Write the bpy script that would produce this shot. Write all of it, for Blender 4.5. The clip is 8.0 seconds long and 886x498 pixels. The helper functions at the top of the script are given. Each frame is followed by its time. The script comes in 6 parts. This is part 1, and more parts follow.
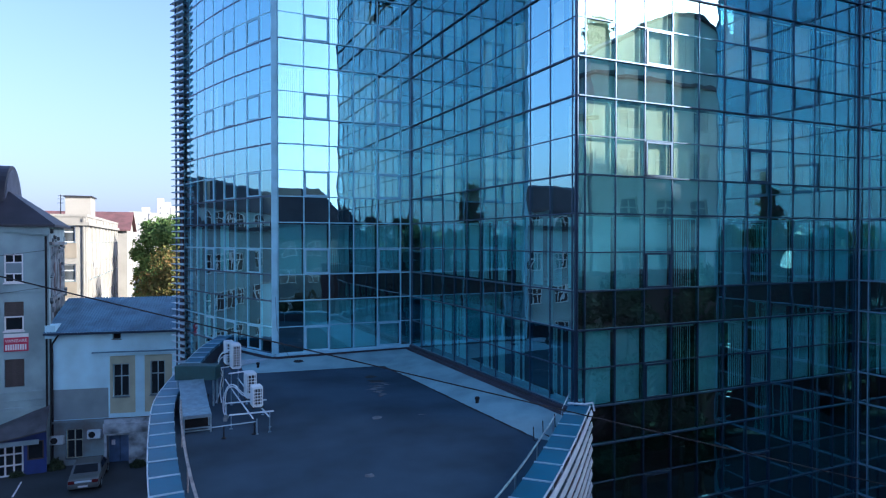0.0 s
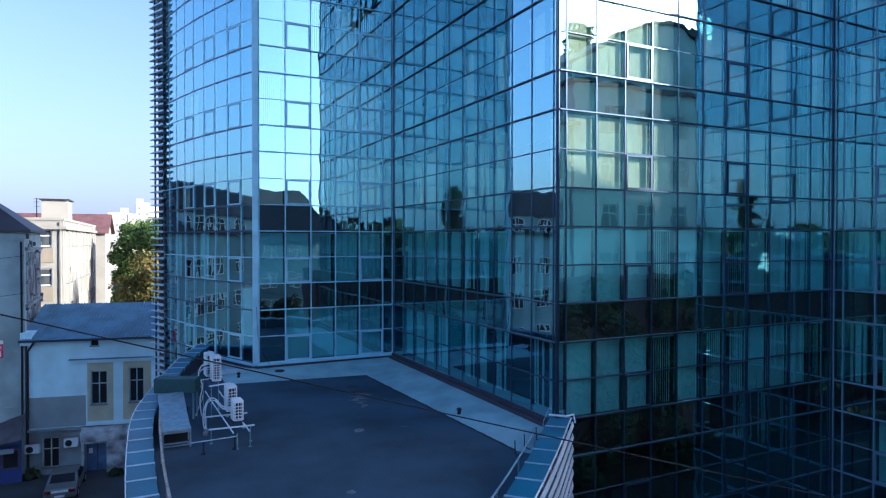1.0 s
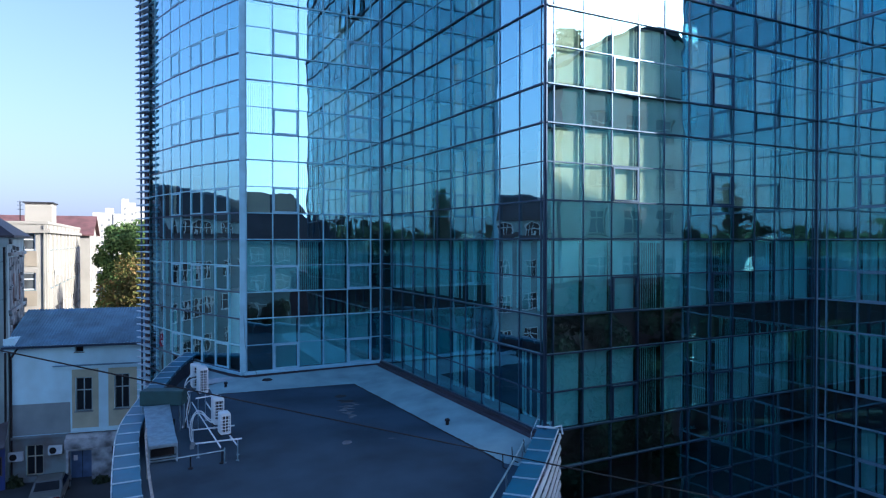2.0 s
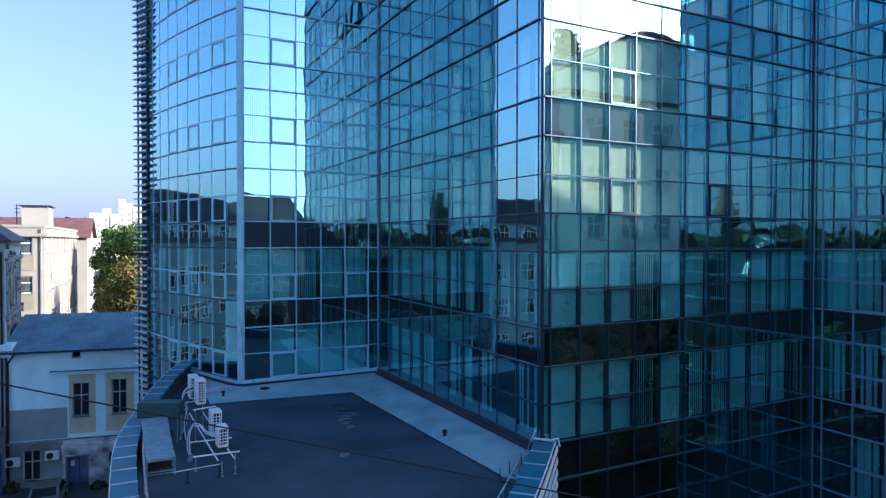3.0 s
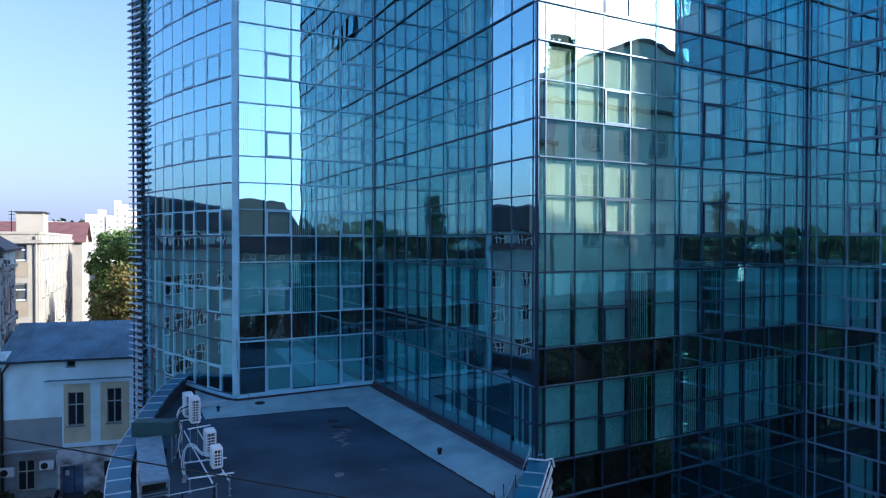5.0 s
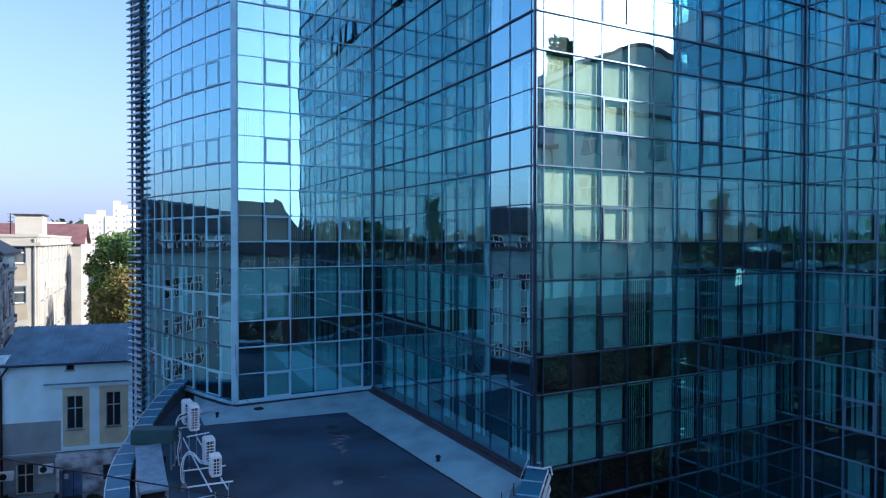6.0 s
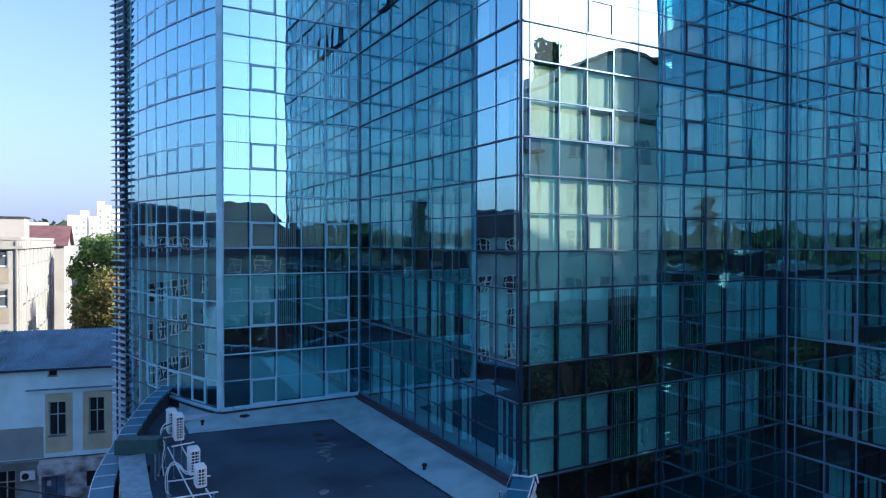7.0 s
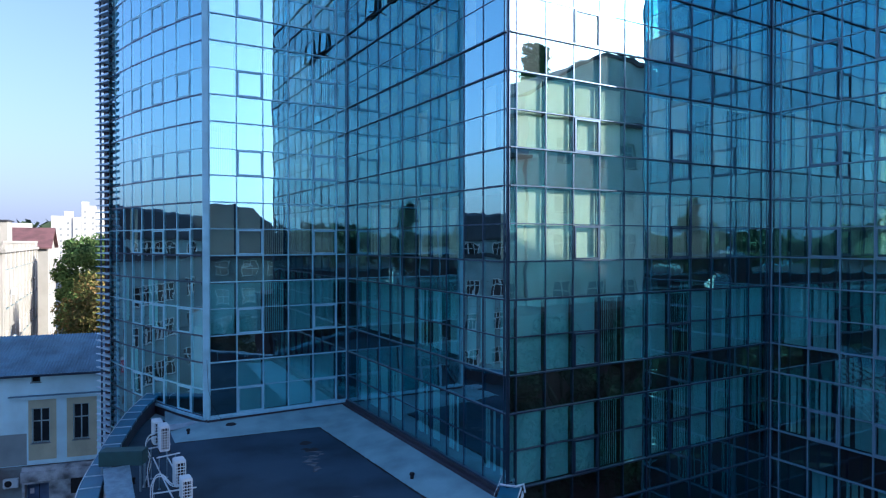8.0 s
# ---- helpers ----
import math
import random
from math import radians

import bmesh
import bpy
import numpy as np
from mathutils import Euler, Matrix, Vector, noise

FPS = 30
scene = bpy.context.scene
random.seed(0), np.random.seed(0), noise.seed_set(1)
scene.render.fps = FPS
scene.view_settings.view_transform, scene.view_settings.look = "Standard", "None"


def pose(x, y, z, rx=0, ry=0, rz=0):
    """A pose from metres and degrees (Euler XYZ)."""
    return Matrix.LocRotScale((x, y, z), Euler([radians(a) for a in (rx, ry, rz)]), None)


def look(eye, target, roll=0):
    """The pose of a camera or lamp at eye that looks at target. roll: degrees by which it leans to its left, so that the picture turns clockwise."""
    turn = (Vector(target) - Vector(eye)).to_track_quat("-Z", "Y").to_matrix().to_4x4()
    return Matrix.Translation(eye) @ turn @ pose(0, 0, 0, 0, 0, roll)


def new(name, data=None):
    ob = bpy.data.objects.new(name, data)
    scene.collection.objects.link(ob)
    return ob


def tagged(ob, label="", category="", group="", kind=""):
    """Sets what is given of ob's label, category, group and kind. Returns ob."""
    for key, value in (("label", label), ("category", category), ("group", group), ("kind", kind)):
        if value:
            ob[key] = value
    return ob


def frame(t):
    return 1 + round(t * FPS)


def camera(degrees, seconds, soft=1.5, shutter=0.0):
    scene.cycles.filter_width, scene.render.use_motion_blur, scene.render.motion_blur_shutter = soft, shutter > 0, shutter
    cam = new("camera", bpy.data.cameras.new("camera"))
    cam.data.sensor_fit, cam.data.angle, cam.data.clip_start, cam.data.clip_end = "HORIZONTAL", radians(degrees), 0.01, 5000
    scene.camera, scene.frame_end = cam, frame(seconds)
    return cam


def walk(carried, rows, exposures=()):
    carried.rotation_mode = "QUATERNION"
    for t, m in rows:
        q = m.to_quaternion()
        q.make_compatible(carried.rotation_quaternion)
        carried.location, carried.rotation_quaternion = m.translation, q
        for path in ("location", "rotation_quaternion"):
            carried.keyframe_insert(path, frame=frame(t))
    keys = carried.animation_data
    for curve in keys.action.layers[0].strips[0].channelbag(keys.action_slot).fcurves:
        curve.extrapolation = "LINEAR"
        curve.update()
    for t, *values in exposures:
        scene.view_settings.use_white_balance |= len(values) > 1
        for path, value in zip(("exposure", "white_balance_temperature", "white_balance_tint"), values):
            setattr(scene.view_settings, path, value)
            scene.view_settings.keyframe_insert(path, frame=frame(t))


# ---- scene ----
cam = camera(69.6, 8.0, soft=1.2)
METRES, EYE, TILT, LEAN, TURN = 2.4, 14.9, -0.75, 0.0, 0.0
ROWS = [
    (0.0, 0.0, 0.0, 0.0, -0.0, 0.0, -0.0),
    (0.5, 0.0029, -0.0053, 0.07, -0.79, 0.04, -0.01),
    (1.0, 0.0075, -0.0093, 0.1405, -1.56, 0.05, -0.01),
    (1.5, 0.0086, -0.0146, 0.2094, -2.24, 0.05, 0.0),
    (3.0, 0.0107, -0.0345, 0.4379, -2.83, 0.0, -0.0),
    (3.5, 0.0178, -0.0378, 0.5008, -2.92, 0.03, -0.02),
    (4.0, 0.0238, -0.0401, 0.562, -3.01, 0.04, -0.02),
    (4.5, 0.0282, -0.041, 0.6189, -3.08, 0.05, -0.01),
    (6.0, 0.0387, -0.0667, 0.7735, -3.22, 0.04, 0.0),
    (6.5, 0.0457, -0.0749, 0.828, -3.28, 0.05, 0.01),
    (7.0, 0.0514, -0.0792, 0.8782, -4.35, 0.06, 0.01),
    (7.5, 0.0556, -0.0825, 0.9326, -5.15, 0.08, 0.03),
    (8.0, 0.0616, -0.0883, 0.9924, -5.41, 0.1, 0.03),
]
walk(cam, [(t, pose(0, 0, EYE, TILT, LEAN, TURN) @ pose(METRES * x, METRES * y, METRES * z, 90 + pitch, roll, yaw)) for t, x, y, z, yaw, pitch, roll in ROWS],
     exposures=[(0.0, 1.34, 4900, 12), (1.5, 1.31, 4900, 12), (3.0, 1.27, 4900, 12), (8.0, 1.25, 4900, 12)])

# ---- world, sun ----
TO_SUN = Vector((0.975 * math.cos(radians(22)), -0.22 * math.cos(radians(22)), math.sin(radians(22)))).normalized()
world = bpy.data.worlds.new("sky")
scene.world = world
world.use_nodes = True
wt = world.node_tree
sky = wt.nodes.new("ShaderNodeTexSky")
sky.sky_type = "NISHITA"
sky.sun_disc = False
sky.sun_elevation = math.asin(TO_SUN.z)
sky.sun_rotation = math.atan2(TO_SUN.x, TO_SUN.y)
sky.altitude = 100
sky.air_density, sky.dust_density, sky.ozone_density = 1.0, 2.6, 1.2
wt.nodes["Background"].inputs["Strength"].default_value = 0.123
# pale haze thickening evenly towards the horizon all round
gen = wt.nodes.new("ShaderNodeTexCoord")
sep = wt.nodes.new("ShaderNodeSeparateXYZ")
wt.links.new(gen.outputs["Generated"], sep.inputs[0])
up = wt.nodes.new("ShaderNodeMath")
up.operation = "ABSOLUTE"
wt.links.new(sep.outputs["Z"], up.inputs[0])
inv = wt.nodes.new("ShaderNodeMath")
inv.operation = "SUBTRACT"
inv.inputs[0].default_value = 1.0
wt.links.new(up.outputs[0], inv.inputs[1])
haze = wt.nodes.new("ShaderNodeMath")
haze.operation = "POWER"
haze.inputs[1].default_value = 4.2
wt.links.new(inv.outputs[0], haze.inputs[0])
haze_fac = wt.nodes.new("ShaderNodeMath")
haze_fac.operation = "MULTIPLY"
haze_fac.inputs[1].default_value = 0.84
wt.links.new(haze.outputs[0], haze_fac.inputs[0])
blend = wt.nodes.new("ShaderNodeMix")
blend.data_type = "RGBA"
wt.links.new(haze_fac.outputs[0], blend.inputs["Factor"])
wt.links.new(sky.outputs[0], blend.inputs[6])
# the haze glows round the low sun
aim = wt.nodes.new("ShaderNodeVectorMath")
aim.operation = "DOT_PRODUCT"
wt.links.new(gen.outputs["Generated"], aim.inputs[0])
aim.inputs[1].default_value = TO_SUN
lobe = wt.nodes.new("ShaderNodeMapRange")
lobe.interpolation_type = "SMOOTHSTEP"
lobe.inputs["From Min"].default_value, lobe.inputs["From Max"].default_value = 0.1, 1.0
lobe.inputs["To Min"].default_value, lobe.inputs["To Max"].default_value = 0.95, 4.5
wt.links.new(aim.outputs["Value"], lobe.inputs["Value"])
glow = wt.nodes.new("ShaderNodeVectorMath")
glow.operation = "SCALE"
glow.inputs[0].default_value = (2.20, 2.40, 2.74)
wt.links.new(lobe.outputs["Result"], glow.inputs["Scale"])
wt.links.new(glow.outputs["Vector"], blend.inputs[7])
warm = wt.nodes.new("ShaderNodeMix")      # autumn haze warms the sky a little
warm.data_type, warm.blend_type = "RGBA", "MULTIPLY"
warm.inputs["Factor"].default_value = 1.0
warm.inputs[7].default_value = (1.06, 0.97, 0.985, 1)
wt.links.new(blend.outputs[2], warm.inputs[6])
wt.links.new(warm.outputs[2], wt.nodes["Background"].inputs["Color"])
sun = new("sun", bpy.data.lights.new("sun", "SUN"))
sun.data.energy = 6.0
sun.data.angle = radians(0.5)
sun.data.color = (1.0, 0.83, 0.56)
sun.matrix_world = look((60, -20, 60), Vector((60, -20, 60)) - TO_SUN)

# ---- materials ----
def nodes_of(name):
    m = bpy.data.materials.new(name)
    m.use_nodes = True
    t = m.node_tree
    return m, t, t.nodes["Principled BSDF"]


def surface(name, colour, rough=0.8, metal=0.0, scale=3.0, amount=0.18, bump=0.15, fine=40.0, stain=None, per_object=0.0):
    """A matt or metal surface whose colour varies at two scales, with fine relief."""
    m, t, p = nodes_of(name)
    co = t.nodes.new("ShaderNodeTexCoord")
    n1 = t.nodes.new("ShaderNodeTexNoise")
    n1.inputs["Scale"].default_value = scale
    n1.inputs["Detail"].default_value = 6
    n2 = t.nodes.new("ShaderNodeTexNoise")
    n2.inputs["Scale"].default_value = fine
    n2.inputs["Detail"].default_value = 4
    t.links.new(co.outputs["Object"], n1.inputs["Vector"])
    t.links.new(co.outputs["Object"], n2.inputs["Vector"])
    ramp = t.nodes.new("ShaderNodeValToRGB")
    other = stain or tuple(c * (1 - 2 * amount) for c in colour)
    ramp.color_ramp.elements[0].position, ramp.color_ramp.elements[1].position = 0.32, 0.62
    ramp.color_ramp.elements[0].color = (*other, 1)
    ramp.color_ramp.elements[1].color = (*colour, 1)
    t.links.new(n1.outputs["Fac"], ramp.inputs["Fac"])
    mix = t.nodes.new("ShaderNodeMix")
    mix.data_type, mix.blend_type = "RGBA", "MULTIPLY"
    mix.inputs["Factor"].default_value = min(1.0, amount * 2)
    t.links.new(ramp.outputs["Color"], mix.inputs[6])
    t.links.new(n2.outputs["Fac"], mix.inputs[7])
    out = mix.outputs[2]
    if per_object:
        info = t.nodes.new("ShaderNodeObjectInfo")
        hsv = t.nodes.new("ShaderNodeHueSaturation")
        rng = t.nodes.new("ShaderNodeMapRange")
        rng.inputs["To Min"].default_value, rng.inputs["To Max"].default_value = 1 - per_object, 1 + per_object
        t.links.new(info.outputs["Random"], rng.inputs["Value"])
        t.links.new(rng.outputs["Result"], hsv.inputs["Value"])
        t.links.new(out, hsv.inputs["Color"])
        out = hsv.outputs["Color"]
    t.links.new(out, p.inputs["Base Color"])
    p.inputs["Roughness"].default_value, p.inputs["Metallic"].default_value = rough, metal
    if bump:
        b = t.nodes.new("ShaderNodeBump")
        b.inputs["Strength"].default_value, b.inputs["Distance"].default_value = bump, 0.02
        t.links.new(n2.outputs["Fac"], b.inputs["Height"])
        t.links.new(b.outputs["Normal"], p.inputs["Normal"])
    return m


def coated_glass(name, gloss, through_tint, base, wave=0.0030):
    """Mirror-coated glazing: part of the light is mirrored, the rest goes through a tinted pane. Each pane bows a little in its own way."""
    m, t, p = nodes_of(name)
    t.nodes.remove(p)
    out = t.nodes["Material Output"]
    co = t.nodes.new("ShaderNodeTexCoord")
    info = t.nodes.new("ShaderNodeObjectInfo")
    shift = t.nodes.new("ShaderNodeVectorMath")
    shift.operation = "SCALE"
    comb = t.nodes.new("ShaderNodeCombineXYZ")
    t.links.new(info.outputs["Random"], comb.inputs[0])
    t.links.new(info.outputs["Random"], comb.inputs[1])
    t.links.new(comb.outputs[0], shift.inputs[0])
    shift.inputs["Scale"].default_value = 57.0
    add = t.nodes.new("ShaderNodeVectorMath")
    t.links.new(co.outputs["Object"], add.inputs[0])
    t.links.new(shift.outputs[0], add.inputs[1])
    n = t.nodes.new("ShaderNodeTexNoise")
    n.inputs["Scale"].default_value, n.inputs["Detail"].default_value = 1.3, 1.0
    t.links.new(add.outputs[0], n.inputs["Vector"])
    b = t.nodes.new("ShaderNodeBump")
    b.inputs["Strength"].default_value, b.inputs["Distance"].default_value = 1.0, wave
    t.links.new(n.outputs["Fac"], b.inputs["Height"])
    def mirror(colour):
        g = t.nodes.new("ShaderNodeBsdfGlossy")
        g.inputs["Color"].default_value = (*colour, 1)
        g.inputs["Roughness"].default_value = 0.0
        t.links.new(b.outputs["Normal"], g.inputs["Normal"])
        return g
    tr = t.nodes.new("ShaderNodeBsdfTransparent")
    tr.inputs["Color"].default_value = (*through_tint, 1)
    coat = t.nodes.new("ShaderNodeMixShader")
    coat.inputs[0].default_value = base
    t.links.new(tr.outputs[0], coat.inputs[1])
    t.links.new(mirror(gloss).outputs[0], coat.inputs[2])
    lw = t.nodes.new("ShaderNodeLayerWeight")
    lw.inputs["Blend"].default_value = 0.5
    pw = t.nodes.new("ShaderNodeMath")
    pw.operation = "POWER"
    pw.inputs[1].default_value = 5.0
    t.links.new(lw.outputs["Facing"], pw.inputs[0])
    f = t.nodes.new("ShaderNodeMath")
    f.operation, f.use_clamp = "MULTIPLY_ADD", True
    f.inputs[1].default_value, f.inputs[2].default_value = 0.94, 0.05
    t.links.new(pw.outputs[0], f.inputs[0])
    mx = t.nodes.new("ShaderNodeMixShader")
    t.links.new(f.outputs[0], mx.inputs[0])
    t.links.new(coat.outputs[0], mx.inputs[1])
    t.links.new(mirror((0.95, 0.97, 1.0)).outputs[0], mx.inputs[2])
    t.links.new(mx.outputs[0], out.inputs["Surface"])
    return m


def clear(name):
    m, t, p = nodes_of(name)
    t.nodes.remove(p)
    tr = t.nodes.new("ShaderNodeBsdfTransparent")
    tr.inputs["Color"].default_value = (0.96, 0.98, 0.97, 1)
    t.links.new(tr.outputs[0], t.nodes["Material Output"].inputs["Surface"])
    return m


GLASS = coated_glass("blue_mirror_glass", (0.48, 0.91, 1.0), (0.80, 0.95, 0.98), 0.45)
CLEAR = clear("pane_inner_side")
# One bar metal; shade on faces c, d, f put into darker copies.
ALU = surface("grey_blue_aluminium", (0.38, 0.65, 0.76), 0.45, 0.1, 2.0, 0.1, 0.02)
ALU_DIM = surface("dimmed_grey_aluminium", (0.20, 0.31, 0.41), 0.45, 0.1, 2.0, 0.1, 0.02)
ALU_DARK = surface("dark_and_shaded_aluminium", (0.055, 0.085, 0.14), 0.33, 0.7, 2.0, 0.1, 0.02)
SPANDREL = surface("dark_spandrel_sheet", (0.068, 0.022, 0.024), 0.6, 0.0, 1.5, 0.2, 0.02)
BLIND = surface("cream_blind_fabric", (0.96, 0.81, 0.57), 0.9, 0, 2.0, 0.04, 0.05, per_object=0.08)
# Shade on the low floors' blinds is put into this teal colour.
BLIND_SHADED = surface("shaded_blind_fabric", (0.46, 0.85, 0.82), 0.9, 0, 2.0, 0.04, 0.05, per_object=0.08)
# Room darkness is put into these near-black slab and wall colours.
SLAB = surface("dimmed_slab", (0.07, 0.07, 0.07), 0.9)
ROOM = surface("dimmed_room_wall", (0.05, 0.05, 0.05), 0.9)
ROOFING = surface("dark_bitumen_roofing", (0.058, 0.100, 0.142), 0.92, 0, 0.5, 0.20, 0.3, 60)
ROOFING.node_tree.nodes["Principled BSDF"].inputs["Specular IOR Level"].default_value = 0.12
# Darker copy of the roofing, so the mirrored house stays dark.
DIM_ROOF = surface("dim_flat_roof", (0.026, 0.045, 0.07), 0.92, 0, 0.5, 0.22, 0.3, 60)
SCREED = surface("pale_roof_screed", (0.28, 0.46, 0.50), 0.85, 0, 0.9, 0.16, 0.2, 50)
BLUE_CAP = surface("blue_coated_sheet", (0.012, 0.13, 0.23), 0.45, 0.1, 1.2, 0.16, 0.03, per_object=0.08)
SEAM = surface("bare_seam_metal", (0.40, 0.53, 0.62), 0.45, 0.3, 5, 0.1, 0.02)
BROWN = surface("dark_upstand_sheet", (0.045, 0.045, 0.065), 0.7, 0, 2, 0.2)
WHITE_METAL = surface("white_enamel", (0.58, 0.68, 0.72), 0.4, 0, 4, 0.06, 0.02)
GALV = surface("galvanised_steel", (0.34, 0.48, 0.56), 0.4, 0.7, 6, 0.15, 0.03)
BLACK = surface("black_rubber_and_dark_gaps", (0.004, 0.006, 0.010), 0.8, 0, 6, 0.1)
GREEN_SHEET = surface("dark_green_sheet", (0.016, 0.066, 0.072), 0.6, 0.0, 3, 0.15)
ASPHALT = surface("asphalt", (0.036, 0.052, 0.062), 0.9, 0, 0.4, 0.2, 0.3, 30)
PLASTER_GREY = surface("grey_old_plaster", (0.34, 0.47, 0.49), 0.9, 0, 0.5, 0.16, 0.2, 25, stain=(0.22, 0.30, 0.31))
PLASTER_DIM = surface("mid_grey_render", (0.42, 0.42, 0.39), 0.9, 0, 0.5, 0.15)
PLASTER_WHITE = surface("white_limewash", (0.54, 0.82, 0.93), 0.9, 0, 0.6, 0.1, 0.2, 25)
PEELING = surface("peeling_limewash", (0.52, 0.60, 0.66), 0.9, 0, 1.3, 0.2, 0.4, 18, stain=(0.12, 0.14, 0.15))
RUINED = surface("crumbling_render", (0.27, 0.33, 0.35), 0.95, 0, 1.6, 0.25, 0.6, 9, stain=(0.06, 0.07, 0.075))
SHUTTER = surface("brown_slatted_shutter", (0.09, 0.075, 0.07), 0.7, 0, 3, 0.15)
NET_CURTAIN = surface("net_curtained_window", (0.15, 0.16, 0.17), 0.2, 0, 0.6, 0.35, 0)
CURTAIN = surface("curtained_window", (0.42, 0.43, 0.42), 0.25, 0, 0.6, 0.25, 0)
TAIL = surface("dark_red_lamp", (0.10, 0.012, 0.015), 0.25, 0, 3, 0.05, 0)
FIN = surface("slate_blue_fin", (0.44, 0.58, 0.70), 0.45, 0.3, 2, 0.1, 0.02)
AWNING = surface("dark_awning_sheet", (0.09, 0.10, 0.12), 0.8, 0, 1.2, 0.25)
PLASTER_YELLOW = surface("pale_yellow_plaster", (0.44, 0.48, 0.37), 0.9, 0, 0.8, 0.12, 0.2)
PLASTER_BEIGE = surface("cream_render", (0.34, 0.315, 0.275), 0.9, 0, 0.4, 0.1, 0.2)
SOCLE_GREY = surface("grey_socle_paint", (0.23, 0.30, 0.33), 0.85, 0, 0.8, 0.1)
CONCRETE = surface("stained_concrete", (0.24, 0.33, 0.36), 0.9, 0, 0.7, 0.2, 0.3, 25, stain=(0.17, 0.16, 0.15))
SLATE = surface("grey_fibre_cement", (0.15, 0.30, 0.43), 0.8, 0, 0.7, 0.22, 0.2, 30)
DARK_ROOF = surface("dark_metal_roof", (0.05, 0.05, 0.06), 0.55, 0.2, 0.6, 0.2, 0.1)
RED_ROOF = surface("red_brown_tiles", (0.17, 0.075, 0.075), 0.8, 0, 0.8, 0.2)
WINDOW_DARK = surface("dark_window_glass", (0.02, 0.025, 0.03), 0.06, 0, 2, 0.1, 0)
PVC = surface("white_window_frame", (0.75, 0.76, 0.76), 0.5, 0, 5, 0.06, 0.02)
WOOD_DARK = surface("old_brown_frame", (0.10, 0.07, 0.05), 0.7, 0, 5, 0.2)
BLUE_PAINT = surface("faded_blue_paint", (0.12, 0.20, 0.36), 0.7, 0, 1.5, 0.2)
BLUE_BRIGHT = surface("bright_blue_paint", (0.03, 0.055, 0.22), 0.5, 0, 2, 0.1)
CAR_SILVER = surface("silver_car_paint", (0.15, 0.165, 0.155), 0.3, 0.5, 2, 0.05, 0)
TYRE = surface("tyre_rubber", (0.02, 0.02, 0.02), 0.8)
BARK = surface("bark", (0.09, 0.07, 0.05), 0.9, 0, 4, 0.2, 0.4)
SIGN_RED = surface("sign_red", (0.45, 0.03, 0.08), 0.6, 0, 3, 0.06, 0)
PLASTER_OCHRE = surface("ochre_render", (0.29, 0.245, 0.185), 0.9, 0, 0.5, 0.1, 0.2)
# Wall shadow on the mirrored houses is put into this darker grey.
PLASTER_SHADED = surface("shaded_blue_grey_plaster", (0.20, 0.27, 0.29), 0.9, 0, 0.5, 0.18, 0.2, 25)
PLASTER_PALE = surface("pale_grey_render", (0.60, 0.64, 0.62), 0.9, 0, 0.5, 0.15)
# Shadow on the arched end wall is put into this dark grey.
GABLE_SHADED = surface("shaded_grey_gable", (0.15, 0.17, 0.21), 0.85, 0, 0.9, 0.15)
DARK_RENDER = surface("dark_mirrored_render", (0.060, 0.062, 0.060), 0.9, 0, 0.6, 0.2, 0.2, 20)
RUSTY = surface("rust_tinged_tube", (0.48, 0.47, 0.44), 0.6, 0.3, 5, 0.25)
FAR_WHITE = surface("far_white_render", (0.58, 0.55, 0.50), 0.9, 0, 0.3, 0.05, 0)
MARKET_WHITE = surface("white_sheet_roof", (0.42, 0.43, 0.43), 0.5, 0, 0.2, 0.08, 0)


def foliage(name, a, b, c):
    m, t, p = nodes_of(name)
    g = t.nodes.new("ShaderNodeNewGeometry")
    r = t.nodes.new("ShaderNodeValToRGB")
    r.color_ramp.elements[0].color, r.color_ramp.elements[1].color = (*a, 1), (*c, 1)
    e = r.color_ramp.elements.new(0.55)
    e.color = (*b, 1)
    t.links.new(g.outputs["Random Per Island"], r.inputs["Fac"])
    t.links.new(r.outputs["Color"], p.inputs["Base Color"])
    p.inputs["Roughness"].default_value = 0.8
    p.inputs["Specular IOR Level"].default_value = 0.15
    return m


LEAF_GREEN = foliage("green_leaves", (0.05, 0.095, 0.026), (0.092, 0.155, 0.045), (0.15, 0.19, 0.06))
LEAF_AUTUMN = foliage("turning_leaves", (0.06, 0.078, 0.02), (0.13, 0.122, 0.034), (0.18, 0.112, 0.042))
LEAF_NEAR_BLACK = foliage("near_black_leaves", (0.013, 0.021, 0.015), (0.019, 0.029, 0.019), (0.027, 0.037, 0.024))
LEAF_DARK = foliage("dark_leaves", (0.022, 0.034, 0.020), (0.036, 0.056, 0.030), (0.055, 0.074, 0.040))


# ---- mesh helpers ----
def box(bm, x0, x1, y0, y1, z0, z1, m=None, mi=0):
    vs = [bm.verts.new((x, y, z)) for x in (x0, x1) for y in (y0, y1) for z in (z0, z1)]
    if m is not None:
        for v in vs:
            v.co = m @ v.co
    fs = []
    for a in ((0, 1, 3, 2), (4, 6, 7, 5), (0, 4, 5, 1), (2, 3, 7, 6), (0, 2, 6, 4), (1, 5, 7, 3)):
        f = bm.faces.new([vs[i] for i in a])
        f.material_index = mi
        fs.append(f)
    return vs, fs


